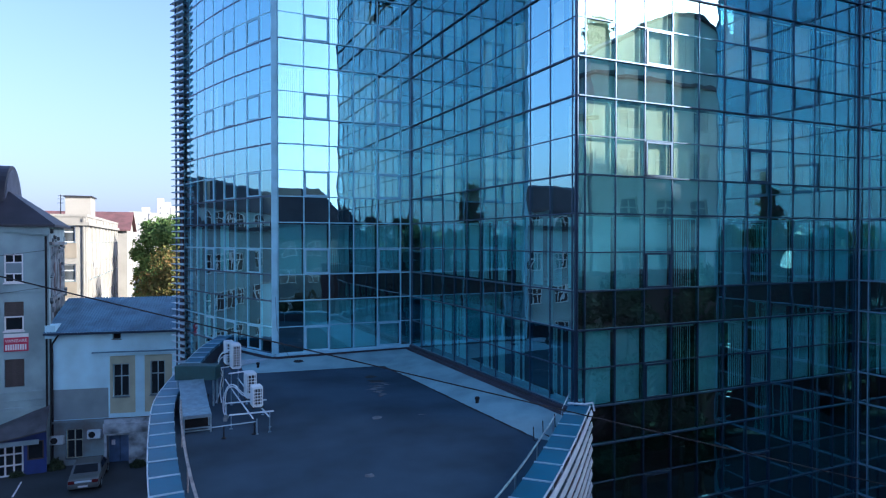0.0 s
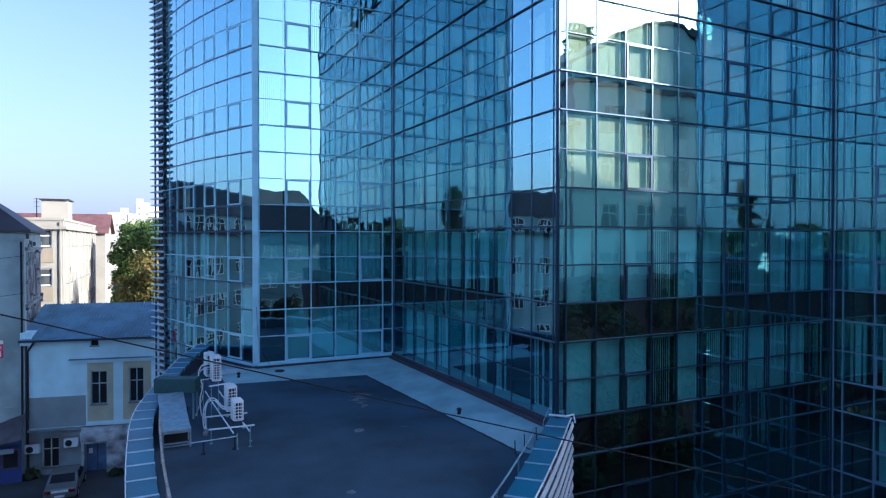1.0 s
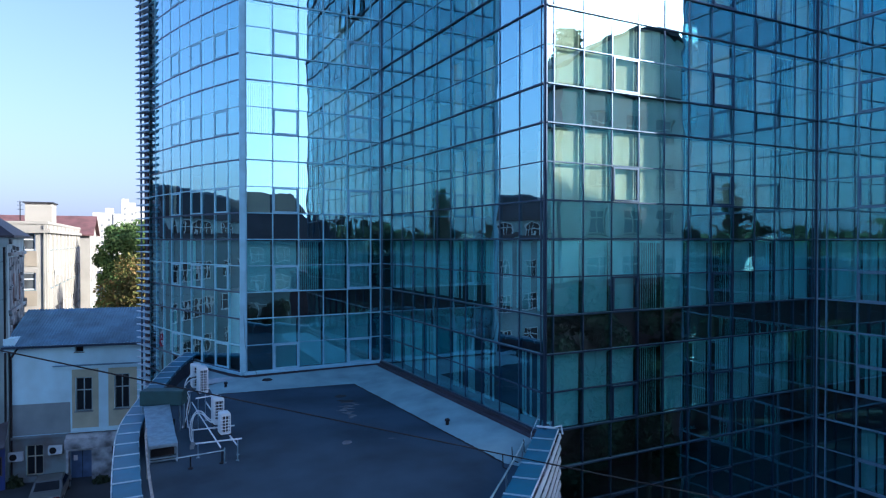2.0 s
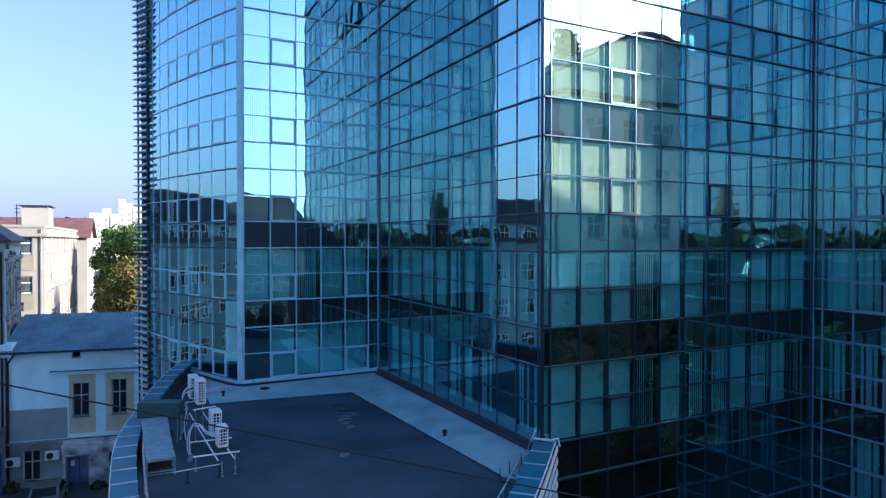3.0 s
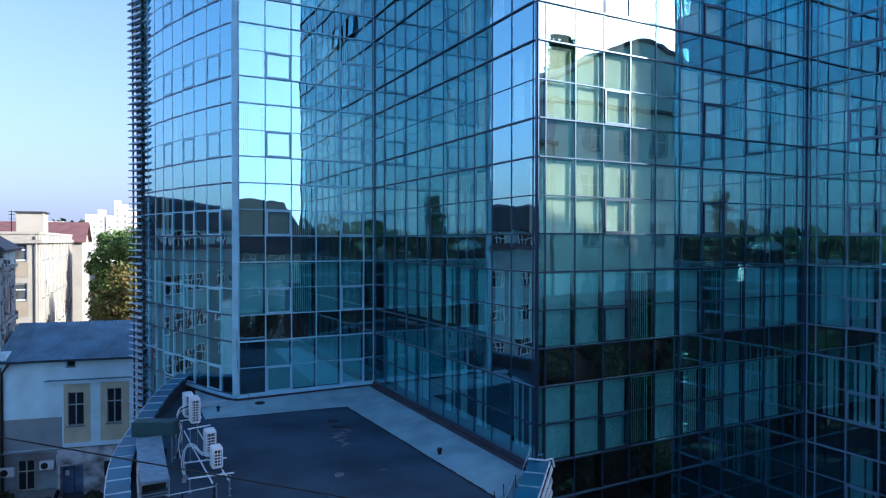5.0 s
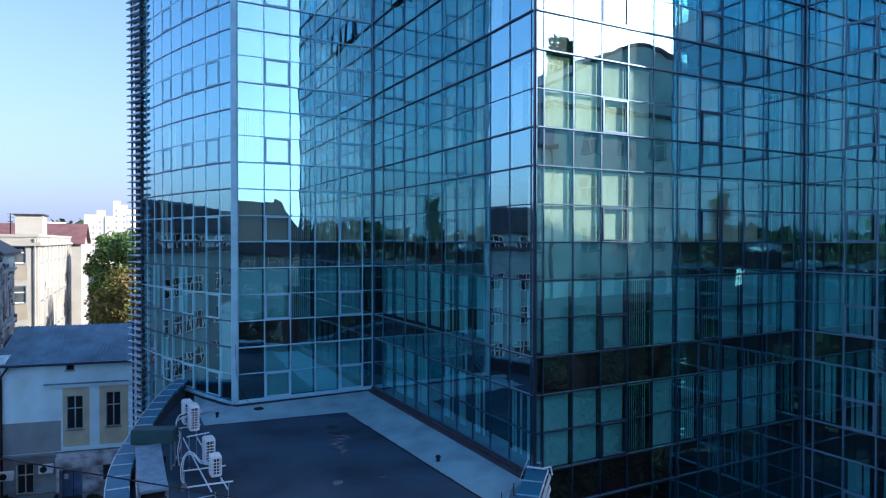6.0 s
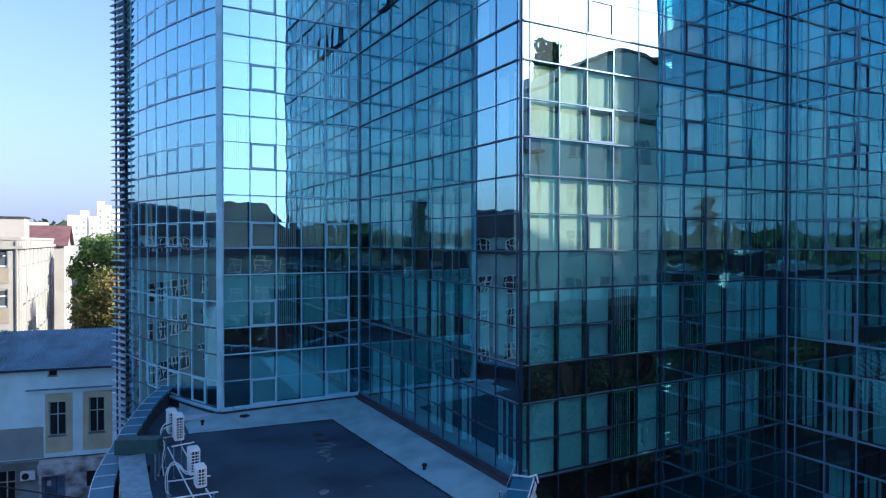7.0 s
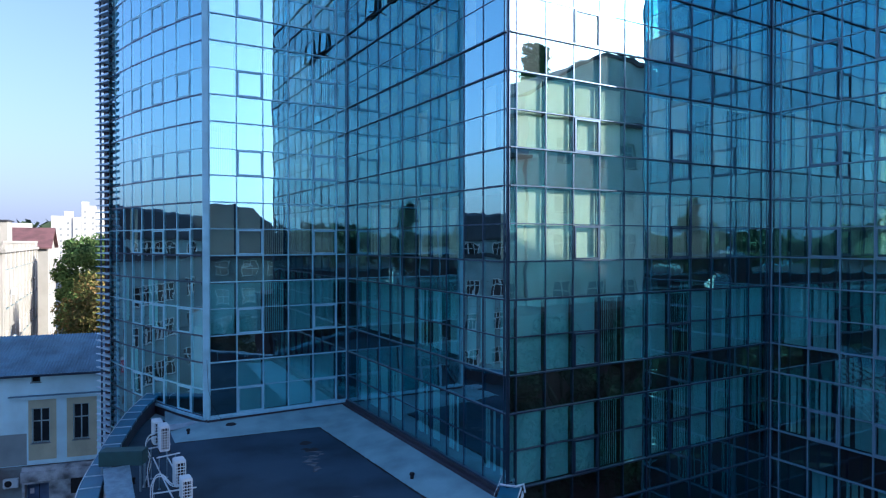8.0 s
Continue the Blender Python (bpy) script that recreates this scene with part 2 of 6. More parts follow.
def tube(bm, pts, r, n=6, caps=True):
    """A round bar along a line of points."""
    pts = [Vector(p) for p in pts]
    rings = []
    for i, p in enumerate(pts):
        d = (pts[min(i + 1, len(pts) - 1)] - pts[max(i - 1, 0)]).normalized()
        s = d.cross(Vector((0, 0, 1)))
        s = s.normalized() if s.length > 1e-4 else Vector((1, 0, 0))
        u = s.cross(d)
        rr = r[i] if isinstance(r, (list, tuple)) else r
        rings.append([bm.verts.new(p + (s * math.cos(2 * math.pi * k / n) + u * math.sin(2 * math.pi * k / n)) * rr) for k in range(n)])
    for a, b in zip(rings, rings[1:]):
        for k in range(n):
            bm.faces.new((a[k], a[(k + 1) % n], b[(k + 1) % n], b[k]))
    if caps:
        bm.faces.new(rings[0])
        bm.faces.new(list(reversed(rings[-1])))


def prism(bm, pts, z0, z1):
    """A plan outline raised from z0 to z1."""
    lo = [bm.verts.new((x, y, z0)) for x, y in pts]
    hi = [bm.verts.new((x, y, z1)) for x, y in pts]
    n = len(pts)
    fs = [bm.faces.new(lo), bm.faces.new(hi)]
    for i in range(n):
        fs.append(bm.faces.new((lo[i], lo[(i + 1) % n], hi[(i + 1) % n], hi[i])))
    bmesh.ops.recalc_face_normals(bm, faces=fs)
    bmesh.ops.triangulate(bm, faces=fs[:2])


def mesh_of(name, bm, *mats):
    me = bpy.data.meshes.new(name)
    bm.normal_update()
    bm.to_mesh(me)
    bm.free()
    for m in mats:
        me.materials.append(m)
    return me


def bevel(bm, w=0.01, seg=1):
    bmesh.ops.bevel(bm, geom=list(bm.edges), offset=w, segments=seg, affect="EDGES", clamp_overlap=True)


def part(name, bm, material, parent, label="", m=None):
    mats = material if isinstance(material, (list, tuple)) else [material]
    ob = new(name, mesh_of(name, bm, *mats))
    ob.parent = parent
    if m is not None:
        ob.matrix_local = m
    if label:
        ob["label"] = label
    return ob


def shared(name, me, parent, m):
    ob = new(name, me)
    ob.parent = parent
    ob.matrix_local = m
    return ob


def thing(name, label, category, group="", kind="", m=None):
    ob = new(name)
    ob.empty_display_size = 0.3
    if m is not None:
        ob.matrix_world = m
    return tagged(ob, label, category, group, kind)


def at(p, along):
    """A frame at p whose x runs along a level direction, y to its left, z up."""
    a = Vector((along[0], along[1], 0)).normalized()
    m = Matrix(((a.x, -a.y, 0, p[0]), (a.y, a.x, 0, p[1]), (0, 0, 1, p[2] if len(p) > 2 else 0), (0, 0, 0, 1)))
    return m


# ---- plan of the glass building ----
ANG = radians(24.7)
U = Vector((math.cos(ANG), math.sin(ANG), 0))
V = Vector((math.sin(ANG), -math.cos(ANG), 0))
BC = Vector((-1.43, 28.43, 0))
AB = BC - 5.95 * U
CD = BC + 12.12 * V
DF = CD + 12.1 * U
FG = DF + 6.2 * V
GE = FG + 16 * U
ROW, ZERO = 1.075, 13.50          # row height and the height of row 0


def zrow(k):
    return ZERO + ROW * k


arc = [AB.copy()]
for i in range(9):
    a = radians(180 - (41.5 + 1.35 * i))
    arc.append(arc[-1] + 1.06 * Vector((math.cos(a), math.sin(a), 0)))
A_END = arc[-1]

pane_cache = {}


def pane_mesh(w, h):
    key = (round(w, 3), round(h, 3))
    if key not in pane_cache:
        bm = bmesh.new()
        _, fs = box(bm, -w / 2, w / 2, 0, 0.012, -h / 2, h / 2, mi=1)
        fs[2].material_index = 0
        pane_cache[key] = mesh_of("pane", bm, GLASS, CLEAR)
    return pane_cache[key]


bar_cache = {}


def bar_mesh(name, x, y, z, mat):
    """A bevelled bar, centred on its origin in x and z, from y = -y/2 to y/2."""
    key = (name, round(x, 3), round(y, 3), round(z, 3), mat.name)
    if key not in bar_cache:
        bm = bmesh.new()
        box(bm, -x / 2, x / 2, -y / 2, y / 2, -z / 2, z / 2)
        bevel(bm, 0.006)
        bar_cache[key] = mesh_of(name, bm, mat)
    return bar_cache[key]


def sash_frame_mesh(w, h, mat=None):
    mat = mat or ALU
    key = ("sash", round(w, 3), round(h, 3), mat.name)
    if key not in bar_cache:
        bm = bmesh.new()
        t = 0.055
        box(bm, -w / 2, w / 2, -0.025, 0.03, h / 2 - t, h / 2)
        box(bm, -w / 2, w / 2, -0.025, 0.03, -h / 2, -h / 2 + t)
        box(bm, -w / 2, -w / 2 + t, -0.025, 0.03, -h / 2 + t, h / 2 - t)
        box(bm, w / 2 - t, w / 2, -0.025, 0.03, -h / 2 + t, h / 2 - t)
        bar_cache[key] = mesh_of("sash_frame", bm, mat)
    return bar_cache[key]


rnd = random.Random(7)


def curtain_wall(name, p, along, cols, k0, k1, sashes, top=26, bars=None):
    """One flat glazed face: panes, mullions, transoms, opening sashes and dark spandrel sheets; x runs along it, y into the building."""
    metal = bars or ALU
    w = thing(name, "blue mirror-glass curtain wall with slim aluminium bars", "curtain wall", kind="structure", m=at(p, along))
    z0, z1 = zrow(k0), zrow(k1)
    for c, x in enumerate(cols):
        wide = 0.045
        shared("mullion", bar_mesh("mullion", wide, 0.11, zrow(top) - z0, metal), w, Matrix.Translation((x, 0.038, (zrow(top) + z0) / 2)))
    L = cols[-1] - cols[0]
    for k in range(k0, top + 1):
        if k % 3 == 1:
            shared("transom", bar_mesh("transom", L, 0.10, 0.035, metal), w, Matrix.Translation((cols[0] + L / 2, 0.037, zrow(k))))
        else:
            shared("transom", bar_mesh("transom", L, 0.15, 0.045, metal), w, Matrix.Translation((cols[0] + L / 2, 0.018, zrow(k))))
    for k in range(k0, k1):
        for c in range(len(cols) - 1):
            a, b = cols[c], cols[c + 1]
            sash = k % 3 == 0 and c in sashes
            pw, ph = b - a - 0.03, ROW - 0.03
            tilt = pose((a + b) / 2, 0.0, zrow(k) + ROW / 2, rnd.gauss(0, 0.04), 0, rnd.gauss(0, 0.04))
            shared("pane", pane_mesh(pw, ph), w, tilt)
            if sash:
                shared("sash_frame", sash_frame_mesh(b - a - 0.06, ROW - 0.06, metal), w, Matrix.Translation(((a + b) / 2, -0.02, zrow(k) + ROW / 2)))
    bm = bmesh.new()
    for k in range(k1, top):
        for a, b in zip(cols, cols[1:]):
            box(bm, a + 0.02, b - 0.02, 0.0, 0.012, zrow(k) + 0.02, zrow(k + 1) - 0.02)
    if len(bm.faces):
        up = part("upper_panes", bm, GLASS, w)
        up["kind"] = "stuff"
    else:
        bm.free()
    for k in range(k0, top):
        if k % 3 == 2:
            bm = bmesh.new()
            box(bm, cols[0] + 0.02, cols[-1] - 0.02, 0.10, 0.13, zrow(k) + 0.02, zrow(k + 1) - 0.02)
            part("spandrel_sheet", bm, SPANDREL, w)
    return w


B_COLS = [0.12, 1.18, 2.25, 3.31, 4.38, 5.46, 5.92]
C_COLS = [0.04] + [0.18 + 1.07 * i for i in range(12)] + [12.08]
D_COLS = [0.05] + [0.30 + 1.052 * i for i in range(12)] + [12.06]
F_COLS = [0.05] + [0.38 + 1.075 * i for i in range(6)] + [6.16]
G_COLS = [0.05 + 1.06 * i for i in range(16)]
TOP = 23
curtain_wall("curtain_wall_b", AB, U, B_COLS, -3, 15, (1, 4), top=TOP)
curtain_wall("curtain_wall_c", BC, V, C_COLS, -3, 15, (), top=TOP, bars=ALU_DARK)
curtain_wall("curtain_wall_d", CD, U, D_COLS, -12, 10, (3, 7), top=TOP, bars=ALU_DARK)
curtain_wall("curtain_wall_f", DF, V, F_COLS, -12, 13, (2, 4), top=TOP, bars=ALU_DIM)
curtain_wall("curtain_wall_g", FG, U, G_COLS, -12, -12, (), top=TOP)

# two sashes of face c stand open, hung at their upper edge
for c in (3, 5):
    s0, s1 = C_COLS[c], C_COLS[c + 1]
    sash = thing("open_sash", "open top-hung window sash on the glass wall, its dark gap put into black bars", "window sash", "open sashes", m=at(BC, V) @ pose((s0 + s1) / 2, -0.05, zrow(13) - 0.04, -3.5, 0, 0))
    bm = bmesh.new()
    w = s1 - s0 - 0.04
    # Black jamb, rails and stay stand in for the dark gap.
    for q in ((-w / 2, w / 2, -0.025, 0.025, -0.05, 0.0), (-w / 2, w / 2, -0.025, 0.025, -1.05, -1.0), (-w / 2, -w / 2 + 0.05, -0.025, 0.025, -1.0, -0.05), (w / 2 - 0.05, w / 2, -0.06, 0.06, -1.0, -0.05)):
        box(bm, *q)
    part("sash_frame", bm, BLACK, sash)
    bm = bmesh.new()
    box(bm, -w / 2 + 0.05, w / 2 - 0.05, -0.01, 0.01, -1.0, -0.05)
    part("pane", bm, GLASS, sash)
    bm = bmesh.new()
    tube(bm, [(w / 2 - 0.05, 0.02, -1.0), (w / 2 - 0.05, -0.26, -1.10)], 0.03)
    part("stay", bm, BLACK, sash)

# gently curved face, one flat bay after another
curved = thing("curtain_wall_a", "gently curved blue mirror-glass curtain wall", "curtain wall", kind="structure")
for i in range(9):
    q, p = arc[i], arc[i + 1]
    m = at(p, q - p)
    w = (q - p).length
    kb = -3 if i < 3 else -10
    shared("mullion", bar_mesh("mullion", 0.042, 0.11, zrow(TOP) - zrow(kb), ALU), curved, m @ Matrix.Translation((0, 0.04, (zrow(TOP) + zrow(kb)) / 2)))
    for k in range(-3 if i < 4 else -10, TOP + 1):
        shared("transom", bar_mesh("transom", w, 0.10, 0.045 if k % 3 == 1 else 0.07, ALU if k % 3 == 1 else ALU_DARK), curved, m @ Matrix.Translation((w / 2, 0.034, zrow(k))))
    for k in range(-3 if i < 4 else -10, 16):
        shared("pane", pane_mesh(w - 0.03, ROW - 0.03), curved, m @ pose(w / 2, 0, zrow(k) + ROW / 2, rnd.gauss(0, 0.05), 0, rnd.gauss(0, 0.05)))
        if k % 3 == 0 and i in (1, 3, 5):
            shared("sash_frame", sash_frame_mesh(w - 0.08, ROW - 0.07), curved, m @ Matrix.Translation((w / 2, 0.0, zrow(k) + ROW / 2)))
    bm = bmesh.new()
    for k in range(16, TOP):
        box(bm, 0.02, w - 0.02, 0, 0.012, zrow(k) + 0.02, zrow(k + 1) - 0.02)
    part("upper_panes", bm, GLASS, curved, m=m)["kind"] = "stuff"
    for k in range(-3 if i < 4 else -10, TOP):
        if k % 3 == 2:
            bm = bmesh.new()
            box(bm, 0.0, w, 0.10, 0.13, zrow(k) + 0.02, zrow(k + 1) - 0.02)
            part("spandrel_sheet", bm, SPANDREL, curved, m=m)

# corner posts
for name, p, r in (("corner_post", AB + 0.0 * U, 0.13),):
    bm = bmesh.new()
    box(bm, -0.13, 0.13, -0.10, 0.10, zrow(-3), zrow(TOP))
    bevel(bm, 0.02)
    ob = part(name, bm, ALU, None)
    ob.matrix_world = at(p, U) @ pose(0, 0.02, 0, 0, 0, -20)
    tagged(ob, "pale grey aluminium corner post of the glass tower", "corner post", kind="structure")

# slabs, inner walls and the roof slab behind the glass
def inset_outline(d):
    i = lambda p, a, b: (p + a * U + b * V)
    pts = [A_END + Vector((0.7, 0.75, 0)) * d, AB + d * (0.15 * U - V), BC + d * (U - V), CD + d * (U - V), DF + d * (U - V), FG + d * (U - V), GE + d * (-U - V),
           GE - 16 * V - d * U, CD + 13 * U - 9.8 * V, CD + 11 * U - 23 * V, A_END + Vector((0.7, 0.75, 0)) * d - 3 * V + 3 * U]
    return [(p.x, p.y) for p in pts]


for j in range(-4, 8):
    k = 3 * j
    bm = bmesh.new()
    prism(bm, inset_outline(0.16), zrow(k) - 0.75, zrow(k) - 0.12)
    tagged(new("floor_slab", mesh_of("floor_slab", bm, SLAB)), "office floor slab behind the glazing, near-black for a dim room", "floor slab", kind="structure")
# The south one is an added block keeping sun out of face f.
for name, p, lx, ly in (("wall_core_east", CD + 4.2 * U - 4.2 * V, 21.9, 4.5), ("wall_core_mid", CD + 4.3 * U - 8.9 * V, 5.5, 9), ("wall_sun_block_south", DF + 0.6 * U + 5.9 * V, 14, 9.7), ("wall_core_west", BC - 6.5 * U - 4.6 * V, 10.3, 4.5)):
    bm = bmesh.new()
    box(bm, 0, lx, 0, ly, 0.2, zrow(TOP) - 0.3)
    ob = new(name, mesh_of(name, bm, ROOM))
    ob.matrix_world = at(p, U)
    tagged(ob, "plain near-black inner wall added behind the glazing", "wall", kind="structure")
# Unseen back walls, added to stop sky light passing through the offices.
back = [GE + Vector((0, 0, 0)), GE - 16 * V, CD + 13 * U - 9.8 * V, CD + 11 * U - 23 * V, A_END + 3 * U - 3 * V, A_END]
for p, q in zip(back, back[1:]):
    bm = bmesh.new()
    box(bm, -0.1, (q - p).length + 0.1, -0.22, 0.0, 0.0, zrow(TOP))
    ob = new("wall_back", mesh_of("wall_back", bm, SPANDREL))
    ob.matrix_world = at(p, q - p)
    tagged(ob, "plain dark back wall of the glass tower", "wall", kind="structure")
bm = bmesh.new()
prism(bm, inset_outline(-0.1), zrow(TOP), zrow(TOP) + 0.5)
tagged(new("roof", mesh_of("roof", bm, DARK_ROOF)), "flat dark roof of the glass tower", "roof", kind="structure")

# ---- blinds ----
def blind_mesh(w, h, gap, seed, fabric):
    """Upright fabric strips, each turned a little."""
    r = random.Random(seed)
    bm = bmesh.new()
    n = max(3, int(w / 0.089))
    turn0 = r.uniform(8, 35) if gap else 6
    for i in range(n):
        if gap and r.random() < gap:
            continue
        x = -w / 2 + (i + 0.5) * w / n
        a = radians(turn0 + r.uniform(-6, 6))
        hx, hy = 0.5 * w / n * 1.1 * math.cos(a), 0.5 * w / n * 1.1 * math.sin(a)
        box(bm, -0.5, 0.5, -0.001, 0.001, -h / 2, h / 2, m=Matrix(((2 * hx, 0, 0, x), (2 * hy, 1, 0, 0), (0, 0, 1, 0), (0, 0, 0, 1))))
    box(bm, -w / 2, w / 2, -0.02, 0.02, h / 2, h / 2 + 0.04)
    return mesh_of("vertical_blind", bm, fabric)


cream, aqua = [[blind_mesh(1.0, 2.02, g, s, fabric) for s, g in enumerate((0, 0, 0.08, 0.15, 0.3, 0.45))] for fabric in (BLIND, BLIND_SHADED)]


def blind(pick, low, m):
    """One blind of vertical strips, the teal shade copy on the two low office floors and cream above."""
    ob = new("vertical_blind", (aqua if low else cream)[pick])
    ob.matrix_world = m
    tagged(ob, "teal-tinted vertical blind hanging behind the glass, shade put into its colour" if low else "cream fabric vertical blind hanging behind the glass", "blind", "office blinds")


def hang_blinds(p, along, cols, k_from, k_to, choose, slack=0.11, depth=0.24):
    m = at(p, along)
    for k in range(k_from, k_to, 3):
        for c in range(len(cols) - 1):
            w = cols[c + 1] - cols[c]
            if w < 0.6:
                continue
            pick = choose(k, c)
            if pick is None:
                continue
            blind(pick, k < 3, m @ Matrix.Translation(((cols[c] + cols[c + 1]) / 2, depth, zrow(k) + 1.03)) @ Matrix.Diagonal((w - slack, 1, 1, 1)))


rb = random.Random(3)
hang_blinds(CD, U, D_COLS, -3, 15, lambda k, c: 3 if k == -3 and c in (6, 7) else (0 if c < 4 else rb.choice((0, 0, 1, 1, 2))) if rb.random() < 0.98 else None, 0.07, 0.16)
hang_blinds(BC, V, C_COLS, -3, 15, lambda k, c: rb.choice((0, 1, 2, 3, 3, 4) if k > -3 else (2, 3, 4, 4, 5)) if rb.random() < (0.92 if k < 3 else 0.3) else None, 0.30, 0.55)
hang_blinds(AB, U, B_COLS, -3, 15, lambda k, c: rb.choice((0, 1, 1, 2)) if rb.random() < 0.98 else None)
hang_blinds(DF, V, F_COLS, -6, 15, lambda k, c: rb.choice((1, 3, 4, 5)) if rb.random() < (0.6 if k < 3 else 0.3) and c < 5 else None)

for i in range(9):
    q, p = arc[i], arc[i + 1]
    for k in range(-3, 9, 3):
        if rb.random() < (0.16 if k < 3 else 0.08):
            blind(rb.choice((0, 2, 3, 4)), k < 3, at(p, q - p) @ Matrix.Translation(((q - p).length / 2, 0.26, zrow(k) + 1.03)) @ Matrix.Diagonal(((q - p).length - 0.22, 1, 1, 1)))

# ---- the low wing's roof in front of the tower ----
ROOF_Z, CAP_Z = 9.80, 10.36


def bez(pts, n):
    """A smooth line through the given plan points."""
    out = []
    P = [Vector(p) for p in pts]
    P = [2 * P[0] - P[1]] + P + [2 * P[-1] - P[-2]]
    for i in range(1, len(P) - 2):
        for j in range(n):
            t = j / n
            a, b, c, d = P[i - 1:i + 3]
            out.append(0.5 * (2 * b + (c - a) * t + (2 * a - 5 * b + 4 * c - d) * t * t + (3 * b - a - 3 * c + d) * t ** 3))
    out.append(P[-2])
    return out


LEFT = bez([(-10.2, 29.0), (-10.0, 26.4), (-9.5, 23.5), (-8.95, 21.0), (-8.3, 18.4), (-7.29, 15.8), (-5.2, 11.25), (-2.4, 6.0)], 8)


def cap_rise(y):
    """Extra height of the western coping, which climbs towards the tower."""
    f = max(0.0, (y - 18.2) / 10.8)
    return 0.22 * f ** 1.3


RIGHT = bez([(4.02, 17.45), (2.9, 14.2), (1.76, 11.2), (0.4, 8.2), (-1.6, 4.8)], 8)
outline = [(-9.9, 29.1)] + [(p.x, p.y) for p in LEFT] + [(p.x, p.y) for p in reversed(RIGHT)] + [((BC + 11.9 * V).x, (BC + 11.9 * V).y), (BC.x + 0.1, BC.y + 0.1), (AB.x, AB.y + 0.1)]
bm = bmesh.new()
prism(bm, outline, 0.0, ROOF_Z - 0.02)
wing = new("low_wing", mesh_of("low_wing", bm, SPANDREL))
tagged(wing, "low dark wing with a flat roof before the tower", "building wing", kind="structure")
# pale strip and dark felt
bm = bmesh.new()
prism(bm, outline, ROOF_Z - 0.015, ROOF_Z)
tagged(new("roof_screed", mesh_of("roof_screed", bm, SCREED)), "pale bare roof screed along the glass walls", "roof surface", kind="structure")
bm = bmesh.new()
W0, W1, W2, W3 = [(v.x, v.y, 10.10) for v in (arc[3], AB - 0.08 * V, BC + 0.08 * V - 0.08 * U, BC + 11.85 * V - 0.1 * U)]
E0, E1, E2 = (-7.5, 24.15, ROOF_Z + 0.004), (-2.41, 25.75, ROOF_Z + 0.004), (2.40, 16.25, ROOF_Z + 0.004)
P = [bm.verts.new(q) for q in (W0, W1, W2, W3, E0, E1, E2, (3.3, 16.9, ROOF_Z + 0.02), (-8.9, 27.3, ROOF_Z + 0.004))]
for a in ((8, 4, 1, 0), (4, 5, 2, 1), (5, 6, 3, 2), (6, 7, 3)):
    bm.faces.new([P[i] for i in a])
bmesh.ops.recalc_face_normals(bm, faces=bm.faces)
bmesh.ops.solidify(bm, geom=bm.faces[:], thickness=0.012)
tagged(new("roof_slope", mesh_of("roof_slope", bm, SCREED)), "pale screed fillet rising to the foot of the glass walls", "roof surface", kind="structure")
felt = [(p.x + 0.3, p.y) for p in LEFT if p.y < 28] + [(p.x - 0.3, p.y) for p in reversed(RIGHT) if p.y < 16.2] + [(2.35, 16.35), (-2.41, 25.75), (-7.5, 24.15), (-8.9, 27.3)]
bm = bmesh.new()
prism(bm, felt, ROOF_Z, ROOF_Z + 0.02)
tagged(new("roof_felt", mesh_of("roof_felt", bm, ROOFING)), "dark bitumen felt with dusty worn patches on the roof", "roof surface", kind="structure")
# upstands at the foot of the glass
# Faces a and b: shade under the sill is put into dark BROWN.
for p, d, L, mat in ((AB, U, 5.95, ALU), (BC, V, 11.9, BROWN)):
    bm = bmesh.new()
    box(bm, 0, L, -0.07 if mat is ALU else -0.26, 0.15, ROOF_Z, zrow(-3) - 0.10)
    ob = new("trim", mesh_of("trim", bm, BROWN))
    ob.matrix_world = at(p, d)
    tagged(ob, "dark upstand at the foot of the glass wall", "trim", kind="structure")
    bm = bmesh.new()
    box(bm, 0, L, -0.13, 0.15, zrow(-3) - 0.10, zrow(-3) - 0.01)
    bevel(bm, 0.012)
    ob = new("sill", mesh_of("sill", bm, mat))
    ob.matrix_world = at(p, d)
    tagged(ob, "metal sill strip under the glass wall", "sill", kind="structure")
for i in range(4):
    q, p = arc[i], arc[i + 1]
    bm = bmesh.new()
    box(bm, 0, (q - p).length, -0.13, 0.15, zrow(-3) - 0.10, zrow(-3) - 0.01)
    ob = new("sill", mesh_of("sill", bm, ALU))
    ob.matrix_world = at(p, q - p)
    tagged(ob, "pale metal sill strip under the curved glass wall", "sill", kind="structure")
    bm = bmesh.new()
    box(bm, 0, (q - p).length, -0.06, 0.15, ROOF_Z, zrow(-3) - 0.10)
    ob = new("trim", mesh_of("trim", bm, BROWN))
    ob.matrix_world = at(p, q - p)
    tagged(ob, "upstand at the foot of the curved wall, sill shade put into its colour", "trim", kind="structure")


